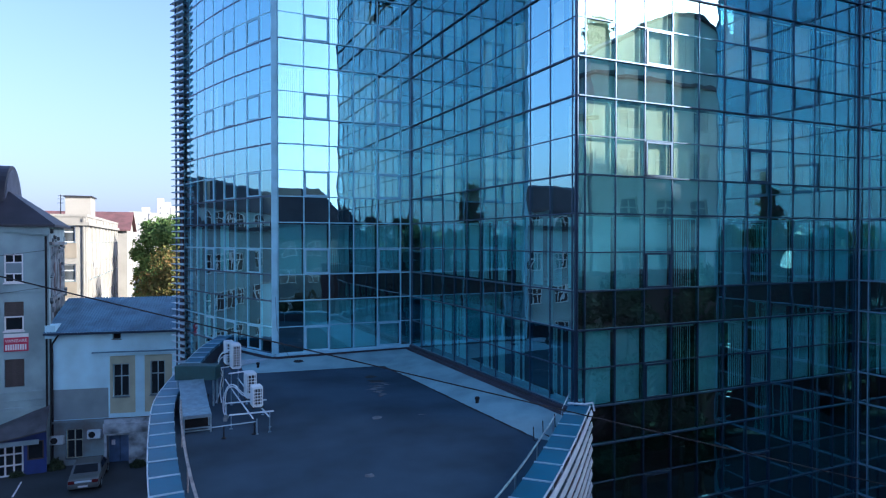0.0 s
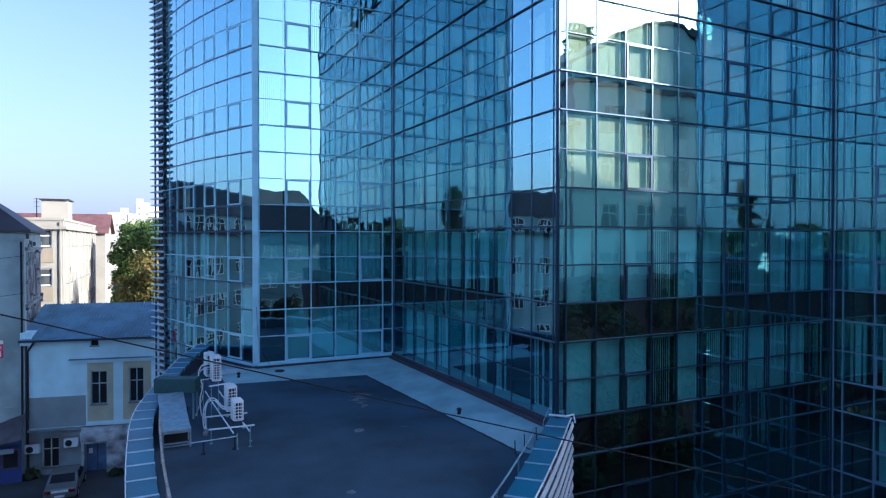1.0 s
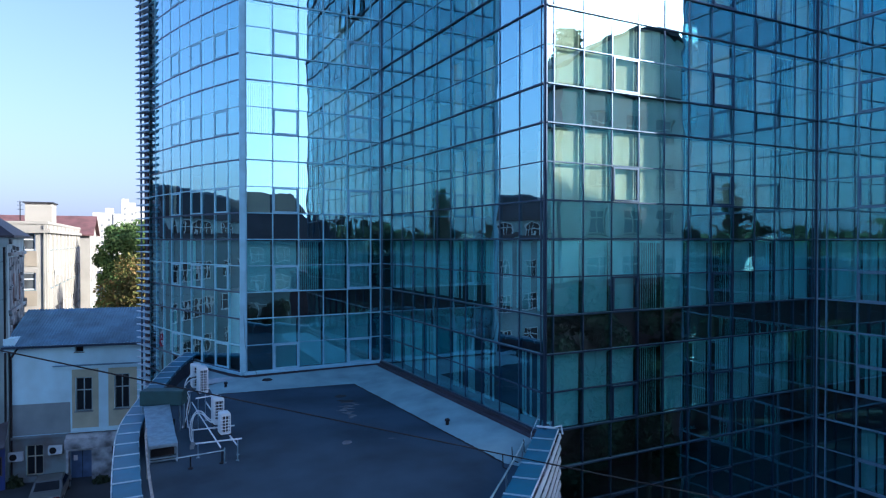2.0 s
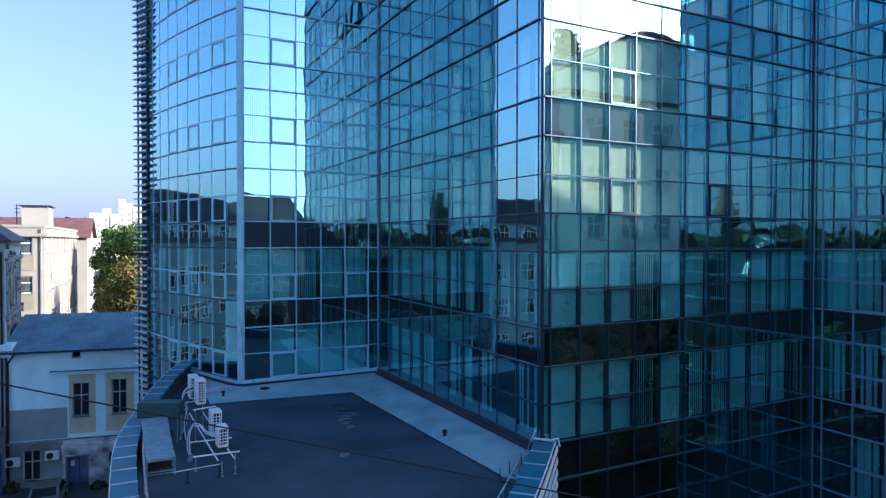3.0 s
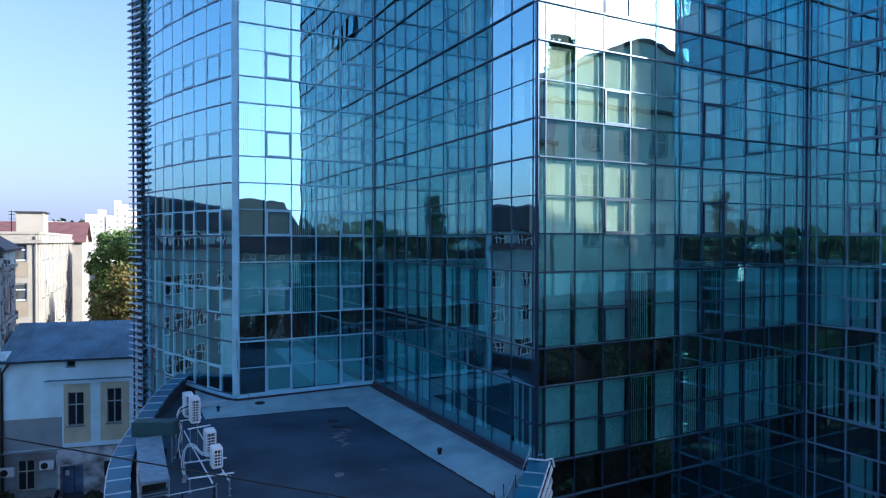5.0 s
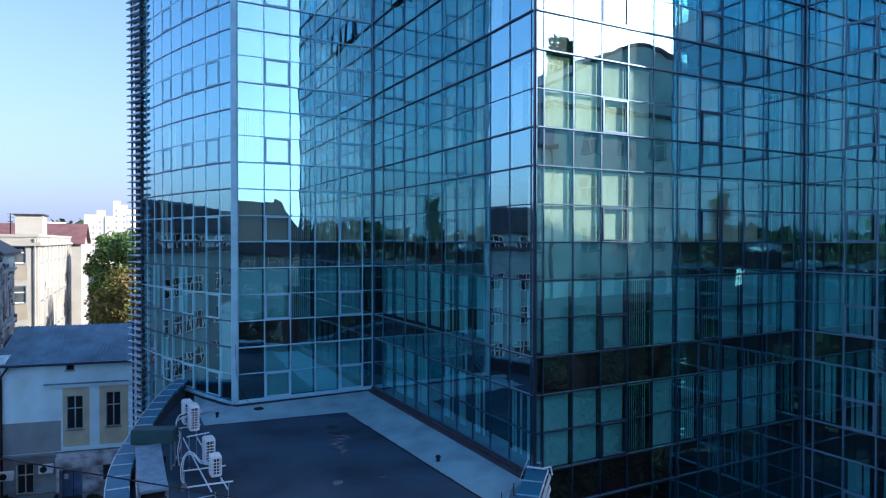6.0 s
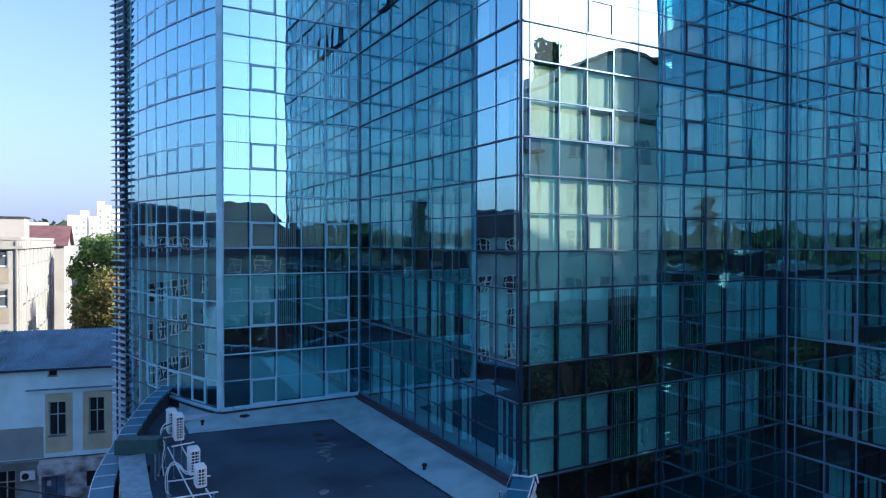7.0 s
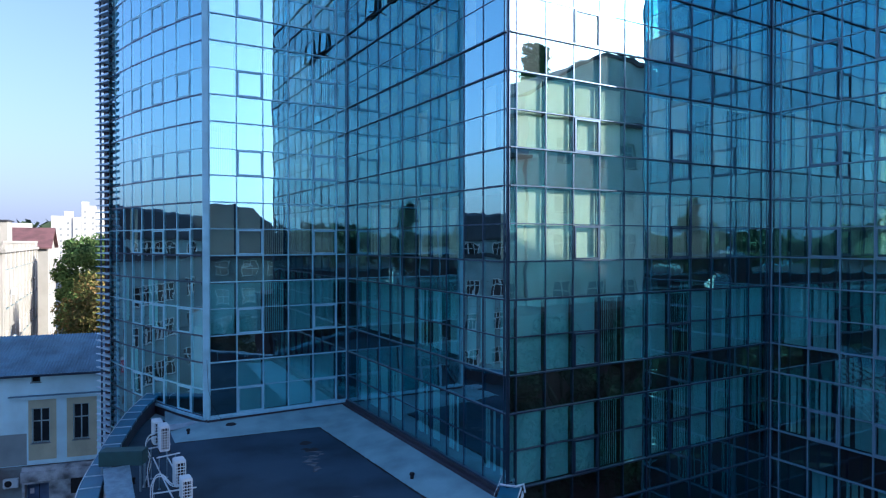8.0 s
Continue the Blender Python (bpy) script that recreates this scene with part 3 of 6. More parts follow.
def parapet(name, line, inward, width=0.55):
    """Parapet wall with a blue sheet coping laid in short lengths, pale standing seams between them."""
    par = thing(name, "parapet with blue sheet-metal coping and pale seams", "parapet", kind="structure")
    dist = [0.0]
    for a, b in zip(line, line[1:]):
        dist.append(dist[-1] + (b - a).length)

    def point(s):
        s = max(0.0, min(dist[-1] - 1e-6, s))
        i = max(j for j in range(len(dist) - 1) if dist[j] <= s)
        f = (s - dist[i]) / (dist[i + 1] - dist[i])
        t = (line[i + 1] - line[i]).normalized()
        return line[i].lerp(line[i + 1], f), t
    step, s = 0.98, 0.0
    while s < dist[-1] - 0.2:
        (p, t), (q, u) = point(s), point(min(s + step, dist[-1]))
        nrm = lambda v: Vector((-v.y, v.x)) * inward
        a0, a1, b0, b1 = p, p + nrm(t) * width, q, q + nrm(u) * width
        ra, rb_ = (cap_rise(p.y), cap_rise(q.y)) if inward > 0 else (0.0, 0.0)

        def lift(mesh):
            """Shear a piece so that its two ends stand at the coping's height there."""
            d = q - p
            for v in mesh.verts:
                f = (Vector((v.co.x, v.co.y)) - p).dot(d) / d.length_squared
                if v.co.z > ROOF_Z:
                    v.co.z += ra + (rb_ - ra) * f
        bm = bmesh.new()
        prism(bm, [(v.x, v.y) for v in (a0, b0, b1, a1)], CAP_Z - 0.10, CAP_Z)
        lift(bm)
        part("coping_sheet", bm, BLUE_CAP, par)
        bm = bmesh.new()
        tv = t * 0.045
        prism(bm, [(v.x, v.y) for v in (a0 - nrm(t) * 0.01, a0 + tv - nrm(t) * 0.01, a1 + tv + nrm(t) * 0.01, a1 + nrm(t) * 0.01)], CAP_Z - 0.12, CAP_Z + 0.022)
        o0, o1 = a0 - nrm(t) * 0.03, a0 + tv - nrm(t) * 0.03
        prism(bm, [(v.x, v.y) for v in (o0, o1, a0 + tv, a0)], CAP_Z - 0.16, CAP_Z + 0.02)
        lift(bm)
        part("coping_seam", bm, SEAM, par)
        bm = bmesh.new()
        w0, w1 = a0 + nrm(t) * 0.08, a1 - nrm(t) * 0.08
        w2, w3 = b0 + nrm(u) * 0.08, b1 - nrm(u) * 0.08
        prism(bm, [(v.x, v.y) for v in (w0, w2, w3, w1)], ROOF_Z - 0.4, CAP_Z - 0.10)
        lift(bm)
        part("parapet_wall", bm, BROWN, par)
        s += step
    return par


parapet("parapet_west", LEFT, 1)
parapet("parapet_east", RIGHT, -1)

# horizontal sun louvres outside the parapets
def parapet_louvres(line, inward, rows):
    lv = thing("sun_louvre", "pale aluminium louvre blades fixed outside the parapet", "sun louvre")
    for r in range(rows):
        bm = bmesh.new()
        z = CAP_Z - 0.10 - 0.33 * r
        prev = None
        for a, b in zip(line, line[1:]):
            t = (b - a).normalized()
            n = Vector((-t.y, t.x)) * -inward
            ring = []
            for off, dz in ((0.05, 0.0), (0.085, -0.125), (0.10, -0.12), (0.068, 0.01)):
                q = a + n * off
                ring.append(bm.verts.new((q.x, q.y, z + dz)))
            if prev:
                for i in range(4):
                    bm.faces.new((prev[i], prev[(i + 1) % 4], ring[(i + 1) % 4], ring[i]))
            prev = ring
        bmesh.ops.recalc_face_normals(bm, faces=bm.faces)
        part("louvre_blade", bm, WHITE_METAL, lv)
    for i in range(2, len(line) - 1, 3):
        a = line[i]
        t = (line[i + 1] - a).normalized()
        n = Vector((-t.y, t.x)) * -inward
        bm = bmesh.new()
        tube(bm, [(*(a + n * 0.05), CAP_Z - 0.12), (*(a + n * 0.05), CAP_Z - 0.33 * rows - 0.2)], 0.025)
        part("louvre_post", bm, GALV, lv)


parapet_louvres(RIGHT, -1, 9)
for line, s in ((RIGHT, 1), (LEFT, -1)):
    bm = bmesh.new()
    pts = []
    for a, b in zip(line, line[1:]):
        t = (b - a).normalized()
        q = a + Vector((-t.y, t.x)) * 0.02 * s
        pts.append((q.x, q.y, CAP_Z - 0.01 + (cap_rise(q.y) if s < 0 else 0.0)))
    tube(bm, pts, 0.02 if s > 0 else 0.012, 6)
    tagged(new("edge_strip", mesh_of("edge_strip", bm, WHITE_METAL)), "pale metal drip edge along the coping", "edge strip", kind="structure")

# safety rails on the roof
def rail(line, inward, label, metal):
    r = thing("roof_rail", label, "handrail")
    bm = bmesh.new()
    pts = []
    for a, b in zip(line, line[1:]):
        t = (b - a).normalized()
        n = Vector((-t.y, t.x)) * inward
        pts.append((*(a + n * 0.72), CAP_Z + 0.05))
    tube(bm, pts, 0.03 if metal is RUSTY else 0.022, 8)
    part("top_rail", bm, metal, r)
    for i in range(1, len(pts), 5):
        bm = bmesh.new()
        x, y, z = pts[i]
        tube(bm, [(x, y, ROOF_Z), (x, y, z)], 0.018, 6)
        part("rail_post", bm, metal, r)


rail([p for p in LEFT if p.y < 19.2], 1, "thin rust-tinged handrail along the curved parapet", RUSTY)
rail([p for p in RIGHT if p.y < 16.6], -1, "thin galvanised handrail along the straight parapet", GALV)

# ---- things on the roof ----
def ac_unit(name, x, y, z, w, h, d, turn, label):
    """Outdoor unit with ribbed grille on its narrow front side."""
    u = thing(name, label, "air conditioner", "roof air conditioners", m=pose(x, y, z, 0, 0, turn))
    bm = bmesh.new()
    box(bm, -w / 2, w / 2, -d / 2, d / 2, 0.03, h)
    bevel(bm, 0.02, 2)
    part("casing", bm, WHITE_METAL, u)
    # Recess shade behind the grille is put into this black panel.
    bm = bmesh.new()
    box(bm, -w / 2 + 0.04, w / 2 - 0.04, -d / 2 - 0.004, -d / 2 + 0.01, 0.08, h - 0.07)
    part("grille_back", bm, BLACK, u, "black panel, the recess shade behind the grille put into its colour")
    n = max(3, int(h / 0.10))
    for i in range(n):
        bm = bmesh.new()
        z0 = 0.09 + i * (h - 0.18) / n
        box(bm, -w / 2 + 0.03, w / 2 - 0.03, -d / 2 - 0.018, -d / 2 - 0.002, z0, z0 + 0.02)
        part("grille_bar", bm, WHITE_METAL, u)
    for i in range(3):
        bm = bmesh.new()
        x0 = -w / 2 + 0.05 + i * (w - 0.13) / 2
        box(bm, x0, x0 + 0.015, -d / 2 - 0.024, -d / 2 - 0.012, 0.07, h - 0.06)
        part("grille_bar", bm, WHITE_METAL, u)
    for s in (-1, 1):
        bm = bmesh.new()
        box(bm, s * w / 2 - 0.04 - 0.02 * s, s * w / 2 + 0.04 - 0.02 * s, -d / 2, d / 2, 0, 0.03)
        part("foot", bm, BLACK, u)
    return u


RACK = 10.27
ac_unit("air_conditioner", -5.2, 17.72, RACK, 0.28, 0.60, 0.40, 27, "white outdoor air-conditioning unit on a steel rack")
ac_unit("air_conditioner", -5.68, 18.72, RACK, 0.30, 0.77, 0.44, 27, "white outdoor air-conditioning unit on a steel rack, its hoses looping out")
ac_unit("air_conditioner", -6.55, 20.05, 10.87, 0.28, 0.80, 0.50, 27, "tall white outdoor air-conditioning unit on a raised stand")
ac_unit("air_conditioner", -6.98, 20.75, 10.87, 0.28, 0.76, 0.50, 27, "white outdoor air-conditioning unit behind its neighbour on a raised stand")
rack = thing("equipment_rack", "white-painted steel rack carrying the air conditioners", "rack")
for o in (-0.17, 0.2):
    bm = bmesh.new()
    tube(bm, [(-4.82 + o, 16.75 + 0.45 * o, RACK - 0.03), (-6.25 + o, 19.6 + 0.45 * o, RACK - 0.03), (-7.1 + o, 21.3 + 0.45 * o, RACK + 0.0)], 0.022, 6)
    part("beam", bm, WHITE_METAL, rack)
for x, y, z in ((-5.18, 17.22, RACK), (-5.72, 18.45, RACK), (-6.3, 19.7, 10.87), (-6.85, 20.6, 10.87)):
    bm = bmesh.new()
    w0, w1 = (0.58, 0.56) if z < 10.5 else (0.3, 0.3)
    tube(bm, [(x - w0, y - 0.12, z - 0.07), (x + w1, y + 0.13, z - 0.02)], 0.022, 6)
    part("cross_beam", bm, WHITE_METAL, rack)
    for o in (-w0 + 0.05, w1 - 0.1):
        bm = bmesh.new()
        tube(bm, [(x + o, y + 0.2 * o, ROOF_Z + 0.02), (x + o, y + 0.2 * o, z - 0.04)], 0.013, 6)
        box(bm, x + o - 0.035, x + o + 0.035, y + 0.2 * o - 0.035, y + 0.2 * o + 0.035, ROOF_Z + 0.02, ROOF_Z + 0.035)
        part("leg", bm, GALV, rack)
for x, y in ((-4.88, 16.65), (-4.6, 16.85)):
    bm = bmesh.new()
    tube(bm, [(x, y, ROOF_Z + 0.02), (x, y, RACK - 0.04)], 0.018, 6)
    box(bm, x - 0.035, x + 0.035, y - 0.035, y + 0.035, ROOF_Z + 0.02, ROOF_Z + 0.035)
    part("leg", bm, GALV, rack)
for k, (dx, dz) in enumerate(((0, 0), (0.05, 0.06))):
    h = thing("hose", "pale insulated refrigerant hose looping onto the roof", "hose")
    bm = bmesh.new()
    tube(bm, bez([(-5.35 + dx, 18.1, RACK + 0.25), (-5.68, 18.1, RACK + 0.22 + dz), (-5.98, 18.25, RACK + 0.42 + dz), (-6.22, 18.4, RACK + 0.35 + dz), (-6.34 - dx, 18.5, RACK + 0.05), (-6.3 - dx, 18.4, ROOF_Z + 0.12), (-6.15, 18.2, ROOF_Z + 0.05)], 5), 0.017, 8)
    part("hose_run", bm, WHITE_METAL, h)
for k in range(3):
    h = thing("hose", "thin pale refrigerant hose beside the tall outdoor unit", "hose")
    bm = bmesh.new()
    o = 0.09 * k
    tube(bm, bez([(-6.72 - o * 0.4, 20.0 + o, 11.45 - o), (-6.95 - o * 0.5, 19.95 + o, 11.35 - o), (-7.05 - o * 0.4, 19.95 + o, 11.05 - o), (-6.92 - o * 0.3, 19.95 + o, 10.75 - o), (-6.98, 19.9 + o, 10.3), (-6.9 - o, 19.8, ROOF_Z + 0.04)], 5), 0.018, 8)
    part("hose_run", bm, WHITE_METAL if k != 1 else BLACK, h)
for x, y in ((-6.18, 18.1), (-6.12, 17.85)):
    bd = thing("ballast_block", "small worn concrete ballast block on the felt", "block", m=pose(x, y, ROOF_Z + 0.02, 0, 0, 20))
    bm = bmesh.new()
    box(bm, -0.06, 0.06, -0.05, 0.05, 0.0, 0.11)
    bevel(bm, 0.015)
    part("block_body", bm, CONCRETE, bd)
bm = bmesh.new()
q = AB + 0.16 * V
tube(bm, [(*(q - 0.02 * U).xy, 12.6), (*(q + 0.03 * U).xy, 11.4), (*(q + 0.2 * U).xy, 10.75), (*(q + 0.5 * U).xy, 10.2)], 0.008, 5)
tagged(new("wall_cable", mesh_of("wall_cable", bm, BLACK)), "thin black cable hanging down the tower corner", "cable")
# sloping duct hood with an open dark front, and the green screen behind it
hatch = thing("duct_hood", "long pale sheet-metal duct hood with a dark open front", "duct hood", m=at((-6.46, 16.72, ROOF_Z + 0.02), U))
bm = bmesh.new()
prof = [(0.0, 0.40), (0.0, 0.50), (0.75, 0.52), (2.75, 0.88), (2.75, 0.78), (0.8, 0.42)]
a = [bm.verts.new((-0.35, y, z)) for y, z in prof]
d = [bm.verts.new((0.35, y, z)) for y, z in prof]
bm.faces.new(a)
bm.faces.new(d)
for i in range(6):
    bm.faces.new((a[i], a[(i + 1) % 6], d[(i + 1) % 6], d[i]))
bmesh.ops.recalc_face_normals(bm, faces=bm.faces)
bevel(bm, 0.012)
part("hood_top", bm, GALV, hatch, "pale worn metal top")
for x in (-0.35, 0.31):
    bm = bmesh.new()
    box(bm, x, x + 0.04, 0.02, 0.06, 0.0, 0.42)
    box(bm, x, x + 0.04, 0.7, 2.7, 0.0, 0.42)
    box(bm, x, x + 0.04, 0.06, 0.7, 0.36, 0.42)
    part("hood_side", bm, GALV, hatch)
# Black panel carries the darkness inside the open hood.
bm = bmesh.new()
box(bm, -0.31, 0.31, 0.66, 0.70, 0.0, 0.42)
part("dark_back_panel", bm, BLACK, hatch, "black panel, the darkness under the hood put into its colour")
for z in (0.06, 0.13):
    bm = bmesh.new()
    box(bm, -0.35, 0.35, 0.0, 0.03, z, z + 0.03)
    part("front_bar", bm, GALV, hatch)
screen = thing("screen_box", "dark green sheet-metal box standing behind the duct hood", "box", m=pose(-7.6, 19.5, ROOF_Z + 0.02, 0, 0, 0))
bm = bmesh.new()
box(bm, -0.62, 0.64, -0.05, 0.42, 0.80, 1.24)
bevel(bm, 0.02)
part("casing", bm, GREEN_SHEET, screen)
for x in (-0.55, 0.55):
    for y in (0.02, 0.35):
        bm = bmesh.new()
        tube(bm, [(x, y, 0), (x, y, 0.82)], 0.03)
        part("leg", bm, GALV, screen)


def vent_pipe(x, y, h, r, label):
    v = thing("vent_pipe", label, "vent pipe", m=pose(x, y, ROOF_Z))
    bm = bmesh.new()
    tube(bm, [(0, 0, 0), (0, 0, h)], r, 12)
    part("pipe", bm, BLACK, v)
    bm = bmesh.new()
    tube(bm, [(0, 0, h - 0.05), (0, 0, h - 0.01), (0, 0, h + 0.02)], [r * 1.45, r * 1.5, r * 1.1], 12)
    part("cap", bm, BLACK, v)
    bm = bmesh.new()
    tube(bm, [(0, 0, 0), (0, 0, 0.03)], [r * 2.2, r * 1.2], 12)
    part("flange", bm, BLACK, v)


vent_pipe(1.06, 19.7, 0.24, 0.055, "short black vent pipe on the pale screed")
vent_pipe(-7.26, 24.95, 0.30, 0.05, "thin black vent pipe near the curved wall")
vent_pipe(-7.5, 20.2, 0.2, 0.04, "small black vent pipe on the felt")
dr = thing("roof_drain", "black round roof drain cover on the screed", "drain", m=pose(-5.94, 26.01, 9.955))
bm = bmesh.new()
tube(bm, [(0, 0, 0), (0, 0, 0.03), (0, 0, 0.07)], [0.3, 0.3, 0.12], 16)
part("cover", bm, BLACK, dr)
DUST = surface("dusty_felt", (0.20, 0.23, 0.26), 0.85, 0, 5.0, 0.3, 0.1)
# dusty puddle marks on the felt
marks = [(-2.69, 23.75, 0.24, 0.26, BLACK), (-2.38, 22.9, 0.30, 0.30, BLACK), (-2.62, 23.05, 0.16, 0.12, BLACK), (-1.58, 13.72, 0.12, 0.13, DUST), (-0.61, 18.58, 0.14, 0.03, DUST), (-1.9, 18.2, 0.16, 0.25, DUST)]
rs = random.Random(8)
for k in range(16):
    marks.append((-2.2 + rs.uniform(-0.22, 0.22), 22.7 - 0.13 * k, rs.uniform(0.10, 0.38) * (1 - 0.03 * k), rs.uniform(0.03, 0.08), DUST))
for i, (x, y, a, b, c) in enumerate(marks):
    bm = bmesh.new()
    rr = random.Random(i)
    prism(bm, [(x + a * math.cos(q * 0.449) * rr.uniform(0.6, 1.1), y + b * math.sin(q * 0.449) * rr.uniform(0.6, 1.1)) for q in range(14)], ROOF_Z + 0.019, ROOF_Z + 0.0235 + 0.0004 * i)
    tagged(new("roof_stain", mesh_of("roof_stain", bm, c)), "dried puddle mark on the dark felt" if c is DUST else "dark patch of fresh bitumen on the felt", "stain", kind="structure")
# torch-sealed bitumen edge of the felt, uneven along its length
bm = bmesh.new()
for p0, p1 in (((-7.5, 24.15), (-2.41, 25.75)), ((-2.41, 25.75), (2.35, 16.35))):
    p0, p1 = Vector(p0), Vector(p1)
    d = (p1 - p0).normalized()
    o = Vector((-d.y, d.x))
    n = int((p1 - p0).length / 0.12)
    line = [p0.lerp(p1, i / n) for i in range(n + 1)]
    outer = [q + o * rs.uniform(0.01, 0.055) for q in line]
    inner = [q - o * rs.uniform(0.0, 0.05) for q in line]
    for i in range(n):
        prism(bm, [(q.x, q.y) for q in (outer[i], inner[i], inner[i + 1], outer[i + 1])], ROOF_Z, ROOF_Z + 0.027)
bmesh.ops.remove_doubles(bm, verts=bm.verts, dist=1e-4)
tagged(new("felt_edge", mesh_of("felt_edge", bm, BLACK)), "dark uneven bitumen edge where the felt meets the screed", "roof edge", kind="structure")
# slim poles and bent bracket at the parapet's end
pole = thing("lightning_rod", "thin leaning metal rod at the parapet end", "rod")
bm = bmesh.new()
tube(bm, [(2.95, 16.2, ROOF_Z), (3.1, 16.5, 10.55), (3.42, 16.95, 10.95)], 0.009, 6)
part("rod", bm, GALV, pole)
for x, y in ((3.0, 16.0), (2.6, 15.4), (2.3, 14.9)):
    bm = bmesh.new()
    tube(bm, [(x, y + 0.15, CAP_Z - 0.25), (x - 0.14, y + 0.2, CAP_Z - 0.2), (x - 0.15, y + 0.2, CAP_Z + 0.12)], 0.013, 6)
    part("bracket", bm, BLACK, pole)
bm = bmesh.new()
tube(bm, [(3.45, 17.55, CAP_Z + 0.06), (3.85, 17.3, CAP_Z + 0.08), (4.1, 17.4, CAP_Z + 0.1), (4.12, 17.3, CAP_Z - 0.1)], 0.03, 6)
tagged(part("gutter_end", bm, WHITE_METAL, None), "bent bright metal edge strip at the parapet corner", "edge strip")

# thin pipe on stands from the hood to the rack, and the sheet-metal channel at the tower's corner
low = thing("low_pipe", "thin grey pipe on short stands beside the equipment rack", "pipe")
bm = bmesh.new()
tube(bm, [(-5.95, 16.1, 10.15), (-4.89, 16.69, 10.15)], 0.016, 8)
part("pipe_run", bm, GALV, low)
for x, y in ((-5.62, 16.28), (-4.95, 16.66)):
    bm = bmesh.new()
    tube(bm, [(x, y, ROOF_Z + 0.02), (x, y, 10.14)], 0.02, 6)
    box(bm, x - 0.05, x + 0.05, y - 0.05, y + 0.05, ROOF_Z + 0.02, ROOF_Z + 0.05)
    part("stand", bm, BLACK, low)
channel = thing("roof_channel", "pale sheet-metal drain channel lying at the tower corner", "channel", m=at((-8.3, 25.75, 9.87), (1.9, 0.8)))
bm = bmesh.new()
box(bm, 0.0, 2.05, -0.10, 0.10, 0.0, 0.05)
box(bm, 0.0, 2.05, -0.12, -0.09, 0.05, 0.17)
box(bm, 0.0, 2.05, 0.09, 0.12, 0.05, 0.17)
bevel(bm, 0.008)
part("trough", bm, SEAM, channel)

# overhead cable
bm = bmesh.new()
tube(bm, [(0.9806 * s, 8.0 + 0.1961 * s, 13.122 - 0.27554 * s + 0.000466 * s * s) for s in range(-22, 11)], 0.0085, 6)
tagged(new("overhead_cable", mesh_of("overhead_cable", bm, BLACK)), "black overhead cable sagging across the courtyard", "cable")

# ---- end louvres of the curved wall ----
fins = thing("sunshade_fins", "stack of pale triangular sunshade blades on two poles", "sunshade")
FD = Vector((-0.88, -0.30, 0)).normalized()
fin_m = at(A_END, FD)
bm = bmesh.new()
vs = [bm.verts.new((x, y, z)) for z, h in ((-1, 0), (1, 1)) for x, y, z in ((-0.02, -0.5, z * 0.05), (-0.02, 0.85, z * 0.05), (0.66, -0.38, z * 0.012), (0.66, -0.46, z * 0.012))]
for a in ((0, 1, 2, 3), (4, 7, 6, 5), (0, 4, 5, 1), (1, 5, 6, 2), (2, 6, 7, 3), (3, 7, 4, 0)):
    bm.faces.new([vs[i] for i in a])
bmesh.ops.recalc_face_normals(bm, faces=bm.faces)
fin_me = mesh_of("fin", bm, FIN)
for i in range(70):
    shared("fin", fin_me, fins, fin_m @ pose(0, 0, 7.0 + 0.335 * i, 0, 0, 0))
for x in (0.12, 0.38):
    bm = bmesh.new()
    tube(bm, [(x, 0, 0.2), (x, 0, 31)], 0.045, 8)
    part("pole", bm, ALU_DARK, fins, m=fin_m)

# ---- ground ----
bm = bmesh.new()
n = 24
R = [0, 40, 90, 200, 500, 1500, 4000]
rings = []
for r in R:
    rings.append([bm.verts.new((r * math.cos(2 * math.pi * i / n), r * math.sin(2 * math.pi * i / n), 0)) for i in range(n)] if r else [bm.verts.new((0, 0, 0))])
for i in range(n):
    bm.faces.new((rings[0][0], rings[1][i], rings[1][(i + 1) % n]))
for a, b in zip(rings[1:], rings[2:]):
    for i in range(n):
        bm.faces.new((a[i], b[i], b[(i + 1) % n], a[(i + 1) % n]))
tagged(new("ground", mesh_of("ground", bm, ASPHALT)), "dark patched asphalt of courtyard and streets", "ground", kind="structure")


# ---- houses ----
def wall_cells(bm, L, H, T, holes, z0=0.0):
    """A wall along x, T thick into +y, with rectangular openings (x0, x1, z0, z1)."""
    xs = sorted({0.0, L, *[h[0] for h in holes], *[h[1] for h in holes]})
    zs = sorted({z0, H, *[h[2] for h in holes], *[h[3] for h in holes]})
    for a, b in zip(xs, xs[1:]):
        for c, d in zip(zs, zs[1:]):
            if not any(h[0] <= (a + b) / 2 <= h[1] and h[2] <= (c + d) / 2 <= h[3] for h in holes):
                box(bm, a, b, 0, T, c, d)
    bmesh.ops.remove_doubles(bm, verts=bm.verts, dist=1e-4)
    bm.verts.index_update()
    seen = {}
    for f in bm.faces:
        seen.setdefault(tuple(sorted(v.index for v in f.verts)), []).append(f)
    dead = [f for fs in seen.values() if len(fs) > 1 for f in fs]
    bmesh.ops.delete(bm, geom=dead, context="FACES_ONLY")


win_cache = {}


